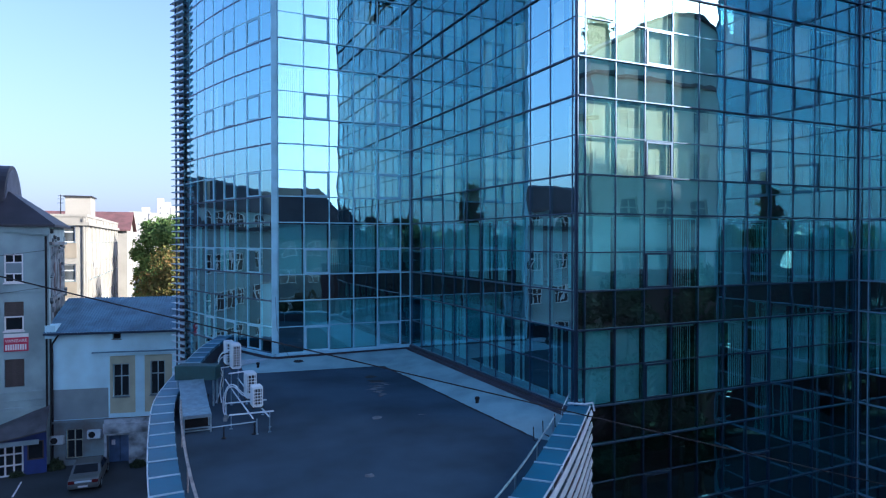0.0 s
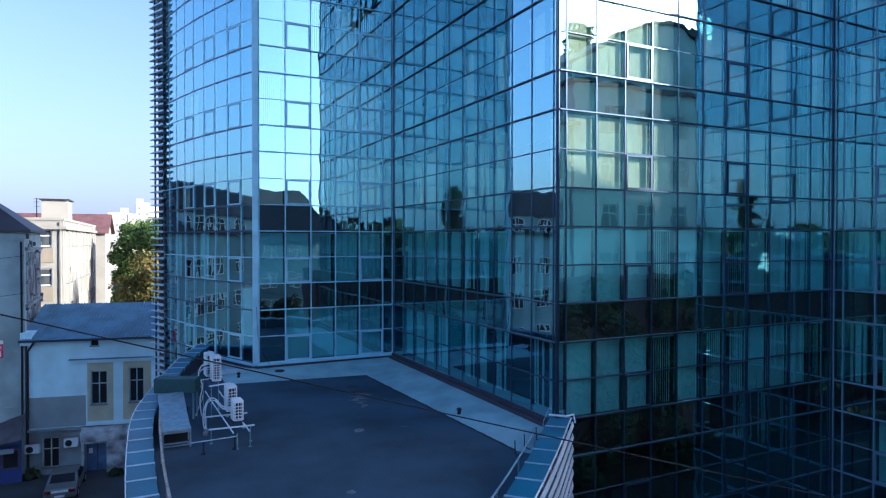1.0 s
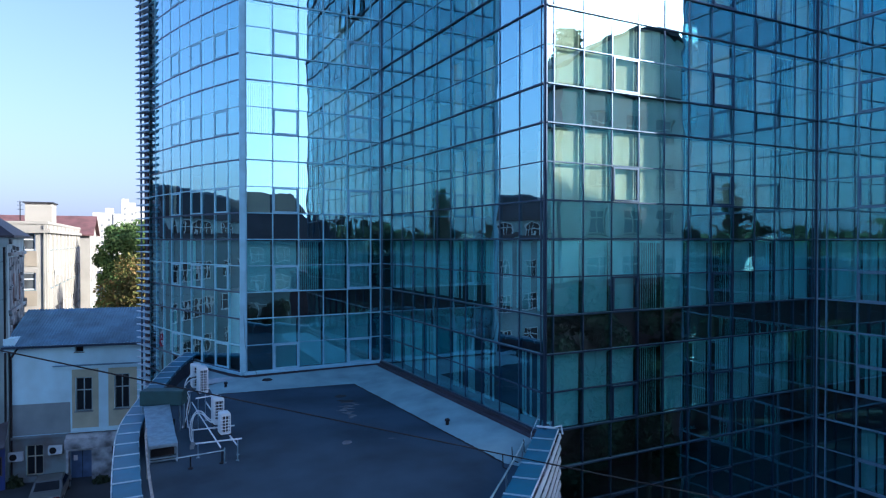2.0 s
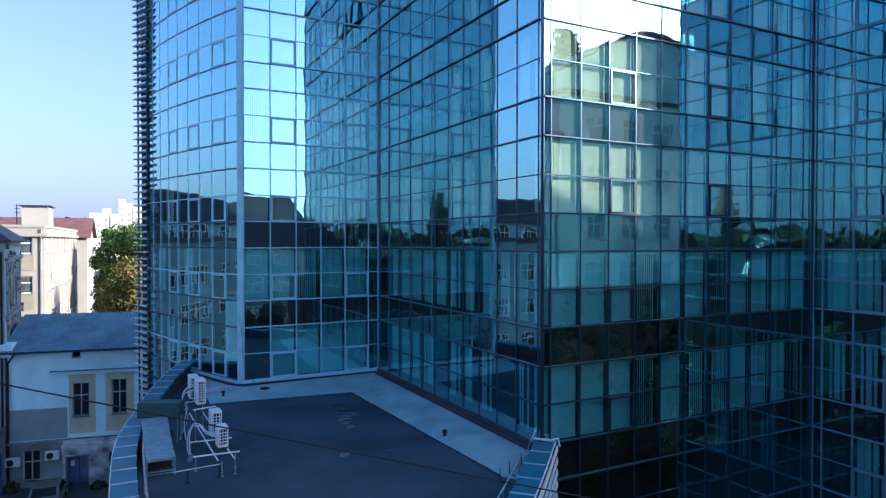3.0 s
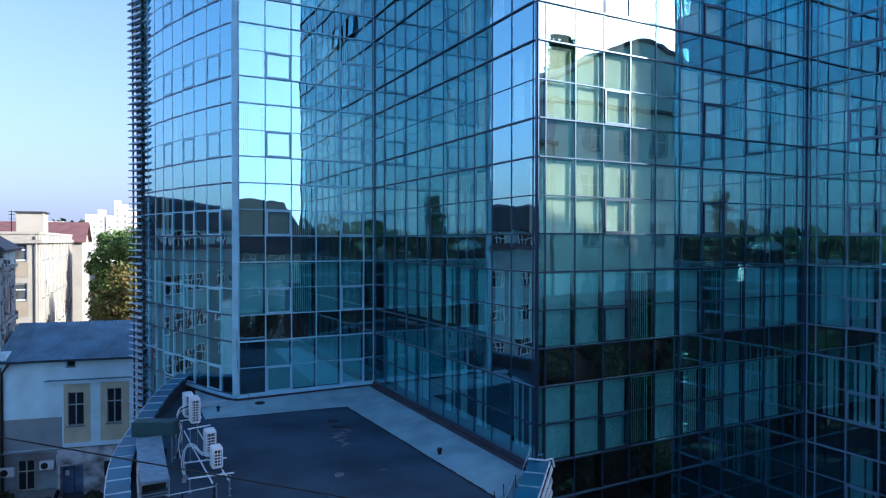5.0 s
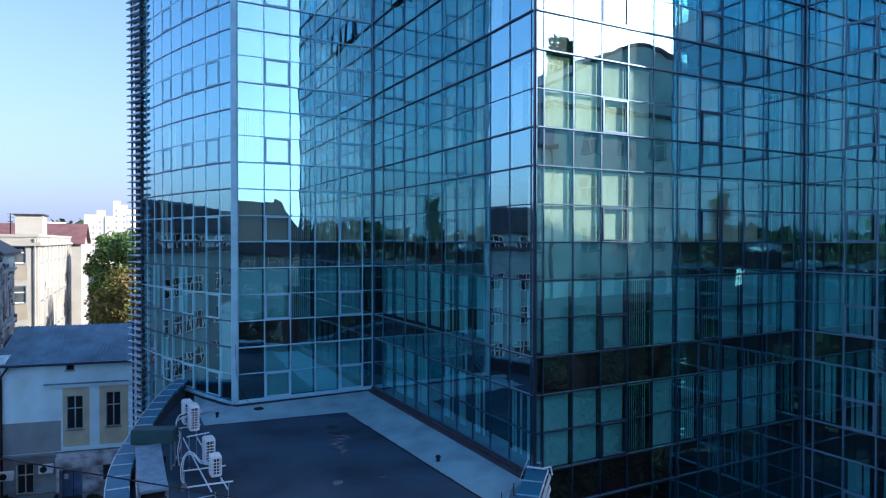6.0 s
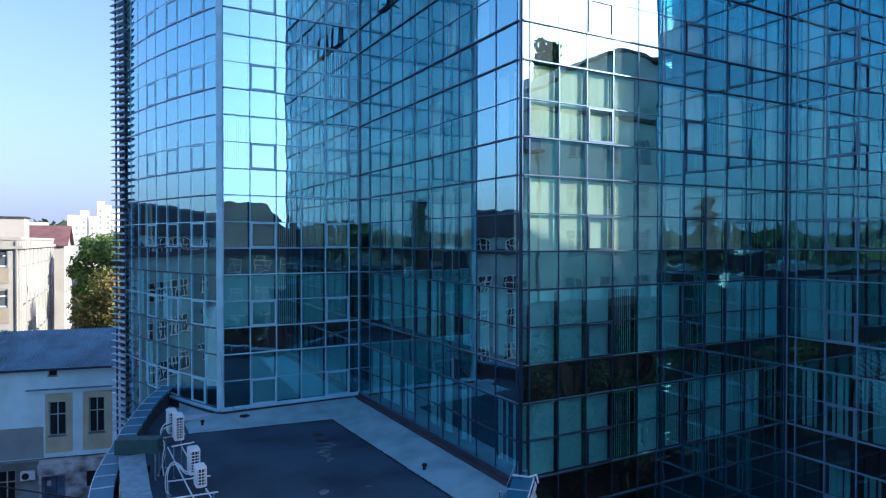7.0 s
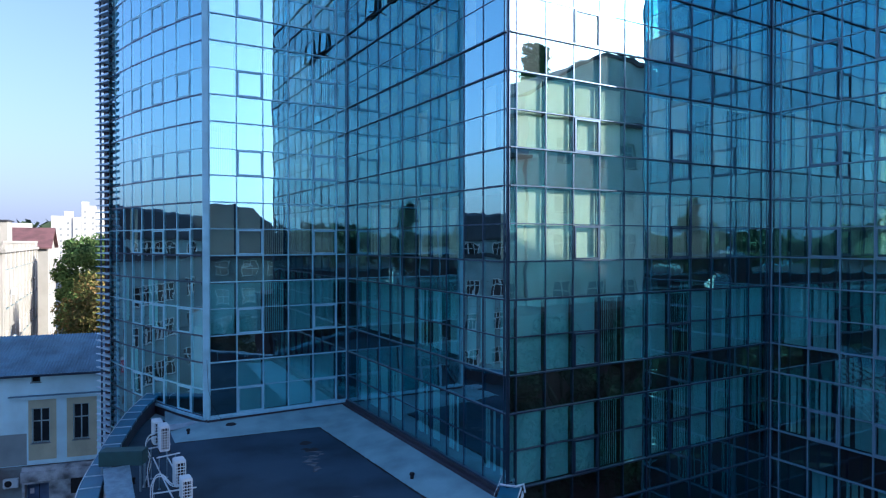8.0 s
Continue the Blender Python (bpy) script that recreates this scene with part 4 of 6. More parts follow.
def window(parent, m, w, h, cols=2, rows=2, frame_mat=None, sill=True, depth=0.12, pane_mat=None):
    """A window: dark panes in a frame with glazing bars, and a sill."""
    fm = frame_mat or PVC
    pm = pane_mat or WINDOW_DARK
    key = (round(w, 2), round(h, 2), cols, rows, fm.name, pm.name)
    if key not in win_cache:
        bm = bmesh.new()
        t = 0.10 if w >= 1.4 else 0.07
        box(bm, 0, w, depth, depth + 0.07, 0, t)
        box(bm, 0, w, depth, depth + 0.07, h - t, h)
        for i in range(cols + 1):
            x = i * (w - t) / cols
            box(bm, x, x + t, depth, depth + 0.07, t, h - t)
        for j in range(1, rows):
            z = h * (0.62 if rows == 2 else j / rows)
            box(bm, t, w - t, depth + 0.005, depth + 0.065, z - t / 2, z + t / 2)
        fr = mesh_of("window_frame", bm, fm)
        bm = bmesh.new()
        box(bm, 0.02, w - 0.02, depth + 0.03, depth + 0.04, 0.02, h - 0.02)
        pn = mesh_of("window_pane", bm, pm)
        bm = bmesh.new()
        box(bm, -0.06, w + 0.06, -0.10, depth, -0.06, 0.0)
        win_cache[key] = (fr, pn, mesh_of("window_sill", bm, CONCRETE))
    fr, pn, sl = win_cache[key]
    f = shared("window_frame", fr, parent, m)
    shared("window_pane", pn, f, Matrix())
    if sill:
        shared("window_sill", sl, f, Matrix())
    return f


def block(name, label, m, L, D, H, wall_mat, windows, roof_mat=DARK_ROOF, roof="flat", rise=0.0, side_windows=(), over=0.4, category="house", frame_mat=None, cols=2, rows=2, T=0.4, pane_mat=None, own=0):
    """A building with front and right-hand side walls pierced by windows, plain back and far side, floors behind the panes and a roof."""
    b = thing(name, label, category, m=m)
    bm = bmesh.new()
    wall_cells(bm, L, H, T, windows)
    part("wall", bm, wall_mat, b)
    bm = bmesh.new()
    wall_cells(bm, D - T, H, T, side_windows)
    part("wall", bm, wall_mat, b, m=Matrix.Translation((L, T, 0)) @ pose(0, 0, 0, 0, 0, 90))
    bm = bmesh.new()
    box(bm, 0, T, T, D, 0, H)
    box(bm, T, L - T, D - T, D, 0, H)
    part("back_wall", bm, wall_mat, b)
    for x0, x1, z0, z1 in windows[own:]:
        window(b, Matrix.Translation((x0, 0, z0)), x1 - x0, z1 - z0, cols, rows, frame_mat, pane_mat=pane_mat)
    sm = Matrix.Translation((L, T, 0)) @ pose(0, 0, 0, 0, 0, 90)
    for x0, x1, z0, z1 in side_windows:
        window(b, sm @ Matrix.Translation((x0, 0, z0)), x1 - x0, z1 - z0, cols, rows, frame_mat, pane_mat=pane_mat)
    bm = bmesh.new()
    if roof == "flat":
        box(bm, -over, L + over, -over, D + over, H, H + 0.25)
    elif roof == "gable":       # ridge along x
        pts = [(-over, H), (D / 2, H + rise), (D + over, H), (D + over, H + 0.18), (D / 2, H + rise + 0.2), (-over, H + 0.18)]
        a = [bm.verts.new((-over, y, z)) for y, z in pts]
        c = [bm.verts.new((L + over, y, z)) for y, z in pts]
        bm.faces.new(a)
        bm.faces.new(c)
        for i in range(6):
            bm.faces.new((a[i], a[(i + 1) % 6], c[(i + 1) % 6], c[i]))
        bmesh.ops.recalc_face_normals(bm, faces=bm.faces)
    else:                       # hipped, with a flat top
        i = min(L, D) * 0.3
        lo = [bm.verts.new(c) for c in ((-over, -over, H), (L + over, -over, H), (L + over, D + over, H), (-over, D + over, H))]
        e = [bm.verts.new(c) for c in ((-over, -over, H + 0.15), (L + over, -over, H + 0.15), (L + over, D + over, H + 0.15), (-over, D + over, H + 0.15))]
        hi = [bm.verts.new(c) for c in ((i, i, H + rise), (L - i, i, H + rise), (L - i, D - i, H + rise), (i, D - i, H + rise))]
        bm.faces.new(lo[::-1])
        bm.faces.new(hi)
        for r1, r2 in ((lo, e), (e, hi)):
            for k in range(4):
                bm.faces.new((r1[k], r1[(k + 1) % 4], r2[(k + 1) % 4], r2[k]))
    part("roof", bm, roof_mat, b)
    if roof == "gable":
        for x in (0, L - T):
            bm = bmesh.new()
            vs = [bm.verts.new(c) for c in ((x, 0, H), (x, D, H), (x, D / 2, H + rise), (x + T, 0, H), (x + T, D, H), (x + T, D / 2, H + rise))]
            for a in ((0, 2, 1), (3, 4, 5), (0, 1, 4, 3), (1, 2, 5, 4), (2, 0, 3, 5)):
                bm.faces.new([vs[i] for i in a])
            part("gable", bm, wall_mat, b)
    return b


def grid(x0, dx, nx, w, z0, dz, nz, h):
    return [(x0 + dx * i, x0 + dx * i + w, z0 + dz * j, z0 + dz * j + h) for j in range(nz) for i in range(nx)]


W13 = Vector((0.974, 0.225, 0))
# low limewashed house
HOUSE = at((-25.75, 41.85), W13)
house = thing("low_house", "low limewashed house with a grey corrugated roof", "house", m=HOUSE)
holes = [(3.69, 4.70, 4.40, 6.62), (6.02, 6.95, 4.42, 6.75), (3.70, 4.18, 8.30, 8.72), (0.82, 1.83, 0.43, 2.4), (3.4, 4.75, 0.0, 1.95)]
bm = bmesh.new()
wall_cells(bm, 16, 8.85, 0.4, holes)
part("wall", bm, PLASTER_WHITE, house)
bm = bmesh.new()
box(bm, 0, 0.4, 0.4, 9, 0, 8.85)
box(bm, 15.6, 16, 0.4, 9, 0, 8.85)
box(bm, 0.4, 15.6, 8.6, 9, 0, 8.85)
part("back_wall", bm, PLASTER_WHITE, house)
for x0, x1, z0, z1 in holes[:2]:
    window(house, Matrix.Translation((x0, 0, z0)), x1 - x0, z1 - z0, 2, 2, PLASTER_GREY)
# Black plate gives the vent hole its darkness.
bm = bmesh.new()
box(bm, 3.70, 4.18, 0.25, 0.3, 8.30, 8.72)
part("vent_black_plate", bm, BLACK, house)
bm = bmesh.new()
box(bm, 3.63, 4.25, -0.06, 0.1, 8.24, 8.30)
part("window_sill", bm, CONCRETE, house)
f = window(house, Matrix.Translation((0.82, 0, 0.43)), 1.01, 1.97, 2, 2, PLASTER_YELLOW)
f["label"] = "white barred ground-floor window"
bm = bmesh.new()
box(bm, 3.4, 4.75, 0.1, 0.16, 0.0, 1.95)
door = part("door", bm, BLUE_PAINT, house, "faded blue steel double door")
bm = bmesh.new()
box(bm, 4.06, 4.09, 0.085, 0.1, 0.02, 1.98)
part("door_joint", bm, BLACK, door)
bm = bmesh.new()
box(bm, 3.55, 3.78, 0.085, 0.1, 1.15, 1.5)
part("notice", bm, PVC, door, "white paper notice")
for x0, x1, z0, z1, mat, nm, lab in ((3.5, 5.07, 3.3, 7.2, PLASTER_YELLOW, "wall_panel", "pale yellow plaster panel"), (5.66, 7.4, 3.3, 7.2, PLASTER_YELLOW, "wall_panel", "pale yellow plaster panel"), (0.05, 3.4, 3.05, 5.05, SOCLE_GREY, "painted_dado", "grey painted lower wall")):
    bm = bmesh.new()
    hs = [h for h in holes if h[0] >= x0 and h[1] <= x1 and h[2] >= z0 and h[3] <= z1]
    wall_cells(bm, x1, z1, 0.012, hs + [(0, x0, 0, z1), (x0, x1, 0, z0)])
    part(nm, bm, mat, house, lab, m=Matrix.Translation((0, -0.012, 0)))
bm = bmesh.new()
box(bm, 2.5, 15, -0.22, 0.0, 7.30, 7.42)
box(bm, 2.55, 15, -0.14, 0.0, 7.18, 7.30)
part("cornice", bm, PLASTER_WHITE, house)
bm = bmesh.new()
box(bm, 2.45, 15, -0.27, 0.0, 7.42, 7.47)
part("cornice_top_strip", bm, SLATE, house, "grey strip along the top of the cornice")
# Slot darkness is put into a black box set on the wall.
bm = bmesh.new()
box(bm, 6.0, 6.75, -0.66, -0.60, 1.15, 2.1)
part("dark_slot_panel", bm, BLACK, house, "black panel, the darkness of a slot put into its colour")
bm = bmesh.new()
box(bm, 0, 16, -0.25, 0.0, 2.86, 3.0)
part("ledge", bm, CONCRETE, house)
bm = bmesh.new()
wall_cells(bm, 3.25, 2.86, 0.06, [(0.82, 1.83, 0.43, 2.4)])
part("lower_render", bm, CONCRETE, house, "stained concrete render", m=Matrix.Translation((0, -0.06, 0)))
bm = bmesh.new()
box(bm, 3.2, 16, -0.62, -0.012, 2.1, 2.75)
part("canopy", bm, PEELING, house, "peeling white canopy over the door")
bm = bmesh.new()
wall_cells(bm, 16, 2.1, 0.5, [(0, 3.25, 0, 3), (3.4, 4.75, 0.0, 1.95)])
part("lower_wall", bm, PEELING, house, "peeling lower wall", m=Matrix.Translation((0, -0.52, 0)))
# corrugated roof
bm = bmesh.new()
n = 420
prev = None
for i in range(n + 1):
    x = -0.35 + 16.8 * i / n
    dz = 0.03 * math.sin(2 * math.pi * x / 0.18)
    ring = [bm.verts.new((x, y, z + dz)) for y, z in ((-0.45, 8.86), (4.4, 10.75), (9.4, 8.86))]
    if prev:
        for a in (0, 1):
            bm.faces.new((prev[a], ring[a], ring[a + 1], prev[a + 1]))
    prev = ring
part("roof", bm, SLATE, house, "weathered grey corrugated sheets")
bm = bmesh.new()
box(bm, -0.35, 16.4, -0.5, -0.38, 8.72, 8.86)
part("gutter", bm, ALU_DARK, house)
bm = bmesh.new()
tube(bm, [(0.55, -0.45, 8.75), (0.1, -0.25, 8.1), (0.06, -0.12, 7.7), (0.06, -0.12, 0.2)], 0.06, 8)
part("downpipe", bm, BLACK, house, "black downpipe")
bm = bmesh.new()
for x in (0.0, 15.6):
    vs = [bm.verts.new(c) for c in ((x, 0, 8.85), (x, 9, 8.85), (x, 4.4, 10.68), (x + 0.4, 0, 8.85), (x + 0.4, 9, 8.85), (x + 0.4, 4.4, 10.68))]
    for a in ((0, 2, 1), (3, 4, 5), (0, 1, 4, 3), (1, 2, 5, 4), (2, 0, 3, 5)):
        bm.faces.new([vs[i] for i in a])
part("gable", bm, PLASTER_WHITE, house)
bm = bmesh.new()
box(bm, -0.3, 0.32, -0.3, 1.0, 8.5, 9.35)
part("firewall_end", bm, PLASTER_WHITE, house, "raised end of the party wall")


def wall_ac(m):
    u = thing("wall_air_conditioner", "white outdoor air-conditioning unit bracketed to the house wall", "air conditioner", "wall air conditioners", m=m)
    bm = bmesh.new()
    box(bm, -0.42, 0.42, -0.34, -0.06, 0, 0.56)
    bevel(bm, 0.025, 2)
    part("casing", bm, WHITE_METAL, u)
    bm = bmesh.new()
    tube(bm, [(-0.12, -0.35, 0.28), (-0.12, -0.36, 0.28)], 0.21, 20)
    part("fan_grille", bm, BLACK, u, "round dark fan grille")
    for x in (-0.3, 0.3):
        bm = bmesh.new()
        box(bm, x - 0.02, x + 0.02, -0.36, 0.0, -0.04, 0.0)
        part("bracket", bm, GALV, u)


wall_ac(HOUSE @ Matrix.Translation((0.35, -0.06, 1.52)))
wall_ac(HOUSE @ Matrix.Translation((2.6, -0.06, 1.78)))

# tall old grey house
OLD = at((-25.8, 41.7), U)
OLDM = OLD @ Matrix.Translation((-16.0, 0.0, 0))
old_w = [(13.55, 14.58, 12.2, 14.05), (13.53, 14.59, 9.1, 10.97), (13.53, 14.6, 5.48, 7.28)] + [(x, x + 1.5, z, z + 1.6) for x in (10.85, 8.0, 5.1, 2.2) for z in (12.25, 9.15, 5.9)]
old = block("old_house", "tall old house of stained grey plaster with a dark roof", OLDM, 16, 8.5, 15.8, PLASTER_GREY, old_w, DARK_ROOF, "hip", 2.4,
            side_windows=[(1.2, 2.0, 11.2, 13.6), (4.2, 5.0, 11.2, 13.6)], over=0.4, cols=3, rows=2, own=3)
bm = bmesh.new()
box(bm, 14.6, 16.05, -0.16, 0.0, 15.3, 15.8)
box(bm, 0, 14.6, -0.16, 0.0, 15.45, 15.8)
part("cornice", bm, PLASTER_GREY, old)
bm = bmesh.new()
box(bm, 0, 16.0, -0.10, 0.0, 3.9, 4.15)
part("string_course", bm, PLASTER_GREY, old)
bm = bmesh.new()
tube(bm, [(15.85, -0.08, 15.2), (15.85, -0.08, 3.4), (15.2, -0.3, 2.9), (13.0, -0.8, 2.2)], 0.07, 8)
part("downpipe", bm, BLACK, old)
# barrel roof with an arched end wall
def barrel(x0, x1, cy, r, z0, rise, foot):
    """A half-round vault along x over a plan strip round y = cy."""
    bm = bmesh.new()
    prof = [(cy - r, foot)] + [(cy - r * math.cos(math.pi * i / 20), z0 + rise * math.sin(math.pi * i / 20)) for i in range(21)] + [(cy + r, foot)]
    a = [bm.verts.new((x0, y, z)) for y, z in prof]
    c = [bm.verts.new((x1, y, z)) for y, z in prof]
    bm.faces.new(a)
    bm.faces.new(c)
    for i in range(len(prof)):
        j = (i + 1) % len(prof)
        bm.faces.new((a[i], a[j], c[j], c[i]))
    bmesh.ops.recalc_face_normals(bm, faces=bm.faces)
    return bm


part("barrel_roof", barrel(0.0, 13.3, 4.9, 3.35, 17.0, 3.15, 16.2), DARK_ROOF, old, "dark arched barrel roof")
part("arched_gable", barrel(13.2, 13.36, 4.9, 3.08, 16.95, 2.95, 16.2), GABLE_SHADED, old, "grey arched end wall")


def arched_window(parent, m, w, h):
    """A white-framed window with a round head: frame, dark pane, glazing bars."""
    head = [(w / 2 + w / 2 * math.cos(a), h - 0.45 + 0.45 * math.sin(a)) for a in (math.pi * q / 10 for q in range(11))]
    ring = [(w, 0.0)] + head + [(0.0, 0.0)]
    inner = [(w / 2 + (x - w / 2) * 0.88, 0.08 + (z - 0.0) * 0.90) for x, z in ring]
    bm = bmesh.new()
    vo = [[bm.verts.new((x, y, z)) for x, z in ring] for y in (0.02, 0.09)]
    vi = [[bm.verts.new((x, y, z)) for x, z in inner] for y in (0.02, 0.09)]
    n = len(ring)
    for i in range(n):
        j = (i + 1) % n
        for q in ((vo[0][i], vo[0][j], vi[0][j], vi[0][i]), (vo[1][i], vo[1][j], vi[1][j], vi[1][i]), (vo[0][i], vo[0][j], vo[1][j], vo[1][i]), (vi[0][i], vi[0][j], vi[1][j], vi[1][i])):
            bm.faces.new(q)
    for x in (w * 0.34, w * 0.66):
        box(bm, x - 0.035, x + 0.035, 0.03, 0.08, 0.06, h * 0.9)
    box(bm, 0.08, w - 0.08, 0.031, 0.079, h * 0.60, h * 0.60 + 0.07)
    bmesh.ops.recalc_face_normals(bm, faces=bm.faces)
    f = part("window_frame", bm, PVC, parent, "white round-headed window frame", m=m)
    bm = bmesh.new()
    lo = [bm.verts.new((x, 0.055, z)) for x, z in inner]
    fc = bm.faces.new(lo)
    bmesh.ops.solidify(bm, geom=[fc], thickness=0.01)
    part("window_pane", bm, WINDOW_DARK, f)
    bm = bmesh.new()
    box(bm, -0.08, w + 0.08, -0.12, 0.06, -0.09, 0.0)
    part("window_sill", bm, CONCRETE, f)


def attic(parent, x0, x1, z0, z1, xs):
    """A raised attic storey flush with the front, its round-headed windows and a steep dark roof band above."""
    bm = bmesh.new()
    box(bm, x0, x1, -0.02, 1.3, z0, z1)
    st = part("attic_storey", bm, PLASTER_GREY, parent)
    for x in xs:
        arched_window(st, Matrix.Translation((x, -0.11, z0 + 0.12)), 1.55, 1.62)
    bm = bmesh.new()
    vs = [bm.verts.new((x, y, z)) for x in (x0 - 0.2, x1 + 0.1) for y, z in ((-0.35, z1), (-0.35, z1 + 0.25), (0.25, z1 + 2.2), (0.9, z1 + 2.45), (1.3, z1 + 2.45), (1.3, z1))]
    bm.faces.new(vs[:6])
    bm.faces.new(vs[6:])
    for i in range(6):
        bm.faces.new((vs[i], vs[(i + 1) % 6], vs[6 + (i + 1) % 6], vs[6 + i]))
    bmesh.ops.recalc_face_normals(bm, faces=bm.faces)
    part("mansard_roof", bm, DARK_ROOF, parent, "steep dark metal roof")


attic(old, 0.0, 12.75, 15.62, 17.45, (10.95, 8.0, 5.1, 2.2))
terrace = block("terraced_house", "tall grey plaster terraced house with round-headed attic windows", OLDM @ Matrix.Translation((-22.0, 0.0, 0)), 21.9, 8.5, 15.8, PLASTER_SHADED,
                [(x, x + 1.5, z, z + 1.6) for x in (1.3, 4.2, 7.1, 10.0, 12.9, 15.8, 18.7) for z in (12.25, 9.15, 5.9, 2.4)], DARK_ROOF, "hip", 2.4, cols=3, rows=2)
attic(terrace, 0.1, 21.8, 15.62, 17.45, (1.3, 4.2, 7.1, 10.0, 12.9, 15.8, 18.7))
# weathered side wall: ledges and a rusty downpipe
for z in (14.6, 10.9, 7.4, 4.0):
    bm = bmesh.new()
    box(bm, 16.0, 16.18, 0.3, 8.3, z, z + 0.22)
    part("ledge", bm, CONCRETE, old)
bm = bmesh.new()
box(bm, 16.0, 16.03, 0.9, 8.2, 7.7, 14.5)
part("bare_render", bm, RUINED, old, "patch of bare weathered render")
for z0, z1 in ((13.6, 14.3), (11.2, 11.9)):
    bm = bmesh.new()
    tube(bm, [(6 + 2.0 * q, -0.12, z0 + (z1 - z0) * q / 5 - 0.25 * math.sin(math.pi * q / 5)) for q in range(6)], 0.012, 5)
    part("wall_cable", bm, BLACK, old)
# Flat dark panels stand in for the shaded recesses of narrow windows.
for y0, y1, z0, z1 in ((2.2, 2.8, 11.4, 13.4), (5.2, 5.8, 11.4, 13.4), (2.2, 2.8, 8.2, 10.0)):
    bm = bmesh.new()
    box(bm, 16.03, 16.05, y0, y1, z0, z1)
    part("dark_window_panel", bm, SPANDREL, old, "narrow window, its recess shade put into a dark panel")
ro = random.Random(21)
for i in range(70):
    y, z = ro.uniform(0.4, 8.0), ro.uniform(6.0, 15.4)
    bm = bmesh.new()
    a, b2 = ro.uniform(0.12, 0.45), ro.uniform(0.08, 0.35)
    box(bm, 16.0, 16.03 + ro.uniform(0.04, 0.2), y, y + a, z, z + b2)
    bevel(bm, 0.03)
    part("stone_lump", bm, ro.choice((RUINED, CONCRETE, RUINED)), old)


def roller_shutter(wm, w, z0, z1, label):
    bm = bmesh.new()
    box(bm, 0.01, w - 0.01, 0.12, 0.15, z0 + 0.004, z1 - 0.004)
    sh = part("shutter", bm, SHUTTER, old, label, m=wm)
    n = int((z1 - z0) / 0.12)
    bm = bmesh.new()
    box(bm, 0.02, w - 0.02, 0.08, 0.121, -0.05, 0.05)
    bevel(bm, 0.01)
    slat = mesh_of("slat", bm, SHUTTER)
    for q in range(n):
        shared("slat", slat, sh, Matrix.Translation((0, 0, z0 + (q + 0.5) * (z1 - z0) / n)))


# its three front windows: barred, half shuttered, shuttered
for k, (x0, x1, z0, z1) in enumerate(old_w[:3]):
    w, h = x1 - x0, z1 - z0
    wm = Matrix.Translation((x0, 0, z0))
    if k == 2:
        roller_shutter(wm, w, 0.0, h, "closed brown roller shutter")
        continue
    top = h if k == 0 else h * 0.5
    bm = bmesh.new()
    t = 0.085
    for q in ((0, w, 0, t), (0, w, top - t, top), (0, t, t, top - t), (w - t, w, t, top - t)):
        box(bm, q[0], q[1], 0.06, 0.14, q[2], q[3])
    if k == 0:
        for z in (0.31, 0.70):
            box(bm, t, w - t, 0.065, 0.135, h * z - 0.04, h * z + 0.04)
        for z in ((t, h * 0.31 - 0.04), (h * 0.70 + 0.04, h - t)):
            box(bm, w / 2 - 0.04, w / 2 + 0.04, 0.066, 0.134, *z)
    fr = part("window_frame", bm, PVC, old, m=wm)
    bm = bmesh.new()
    box(bm, 0.03, w - 0.03, 0.10, 0.11, 0.03, top - 0.03)
    part("window_pane", bm, WINDOW_DARK, fr)
    if k == 0:
        bm = bmesh.new()
        box(bm, t, w - t, 0.08, 0.095, h * 0.33, h * 0.68)
        part("grey_panel", bm, SOCLE_GREY, fr, "grey panel in the middle of the window")
    else:
        roller_shutter(wm, w, top, h, "half-lowered brown roller shutter")
    bm = bmesh.new()
    box(bm, -0.06, w + 0.06, -0.12, 0.06, -0.08, 0.0)
    part("window_sill", bm, PVC, old, m=wm)
# mouldings and cables across the front
for z, dz, d in ((5.05, 0.12, 0.08), (4.55, 0.06, 0.05), (11.55, 0.10, 0.05)):
    bm = bmesh.new()
    box(bm, 0, 15.95, -d, 0.0, z, z + dz)
    part("moulding", bm, PLASTER_GREY, old)
# sale sign
sign = thing("sale_sign", "dark red sale sign with pale lettering on the wall", "sign", m=OLDM @ Matrix.Translation((13.51, -0.05, 7.78)))
bm = bmesh.new()
box(bm, 0, 1.34, -0.03, 0, 0, 0.90)
part("board", bm, SIGN_RED, sign)
bm = bmesh.new()
box(bm, 0, 1.34, -0.03, 0, 0.905, 1.14)
part("upper_strip", bm, PVC, sign)
txt = bpy.data.curves.new("sign_word", "FONT")
txt.body, txt.size, txt.extrude = "VANZARE", 0.27, 0.004
txt.align_x = "CENTER"
txt.materials.append(PVC)
to = new("sign_word", txt)
to.parent = sign
to.matrix_local = pose(0.67, -0.036, 0.60, 90, 0, 0)
for i in range(9):
    bm = bmesh.new()
    box(bm, 0.08 + 0.132 * i, 0.17 + 0.132 * i, -0.04, -0.031, 0.10, 0.46)
    part("sign_bar", bm, PVC, sign)
# shop front at the foot of the old house
shop = thing("shop_front", "blue shop front with a sloping awning and white glazed door", "shop front", m=OLDM @ Matrix.Translation((10.0, -0.9, 0)))
bm = bmesh.new()
wall_cells(bm, 5.9, 2.6, 0.15, [(3.15, 4.65, 0, 2.1), (0.4, 2.0, 0.8, 2.1), (4.85, 5.75, 0.9, 2.1)])
part("front_panel", bm, BLUE_BRIGHT, shop)
window(shop, Matrix.Translation((3.15, 0, 0)), 1.5, 2.1, 3, 3, PVC, sill=False, depth=0.04)
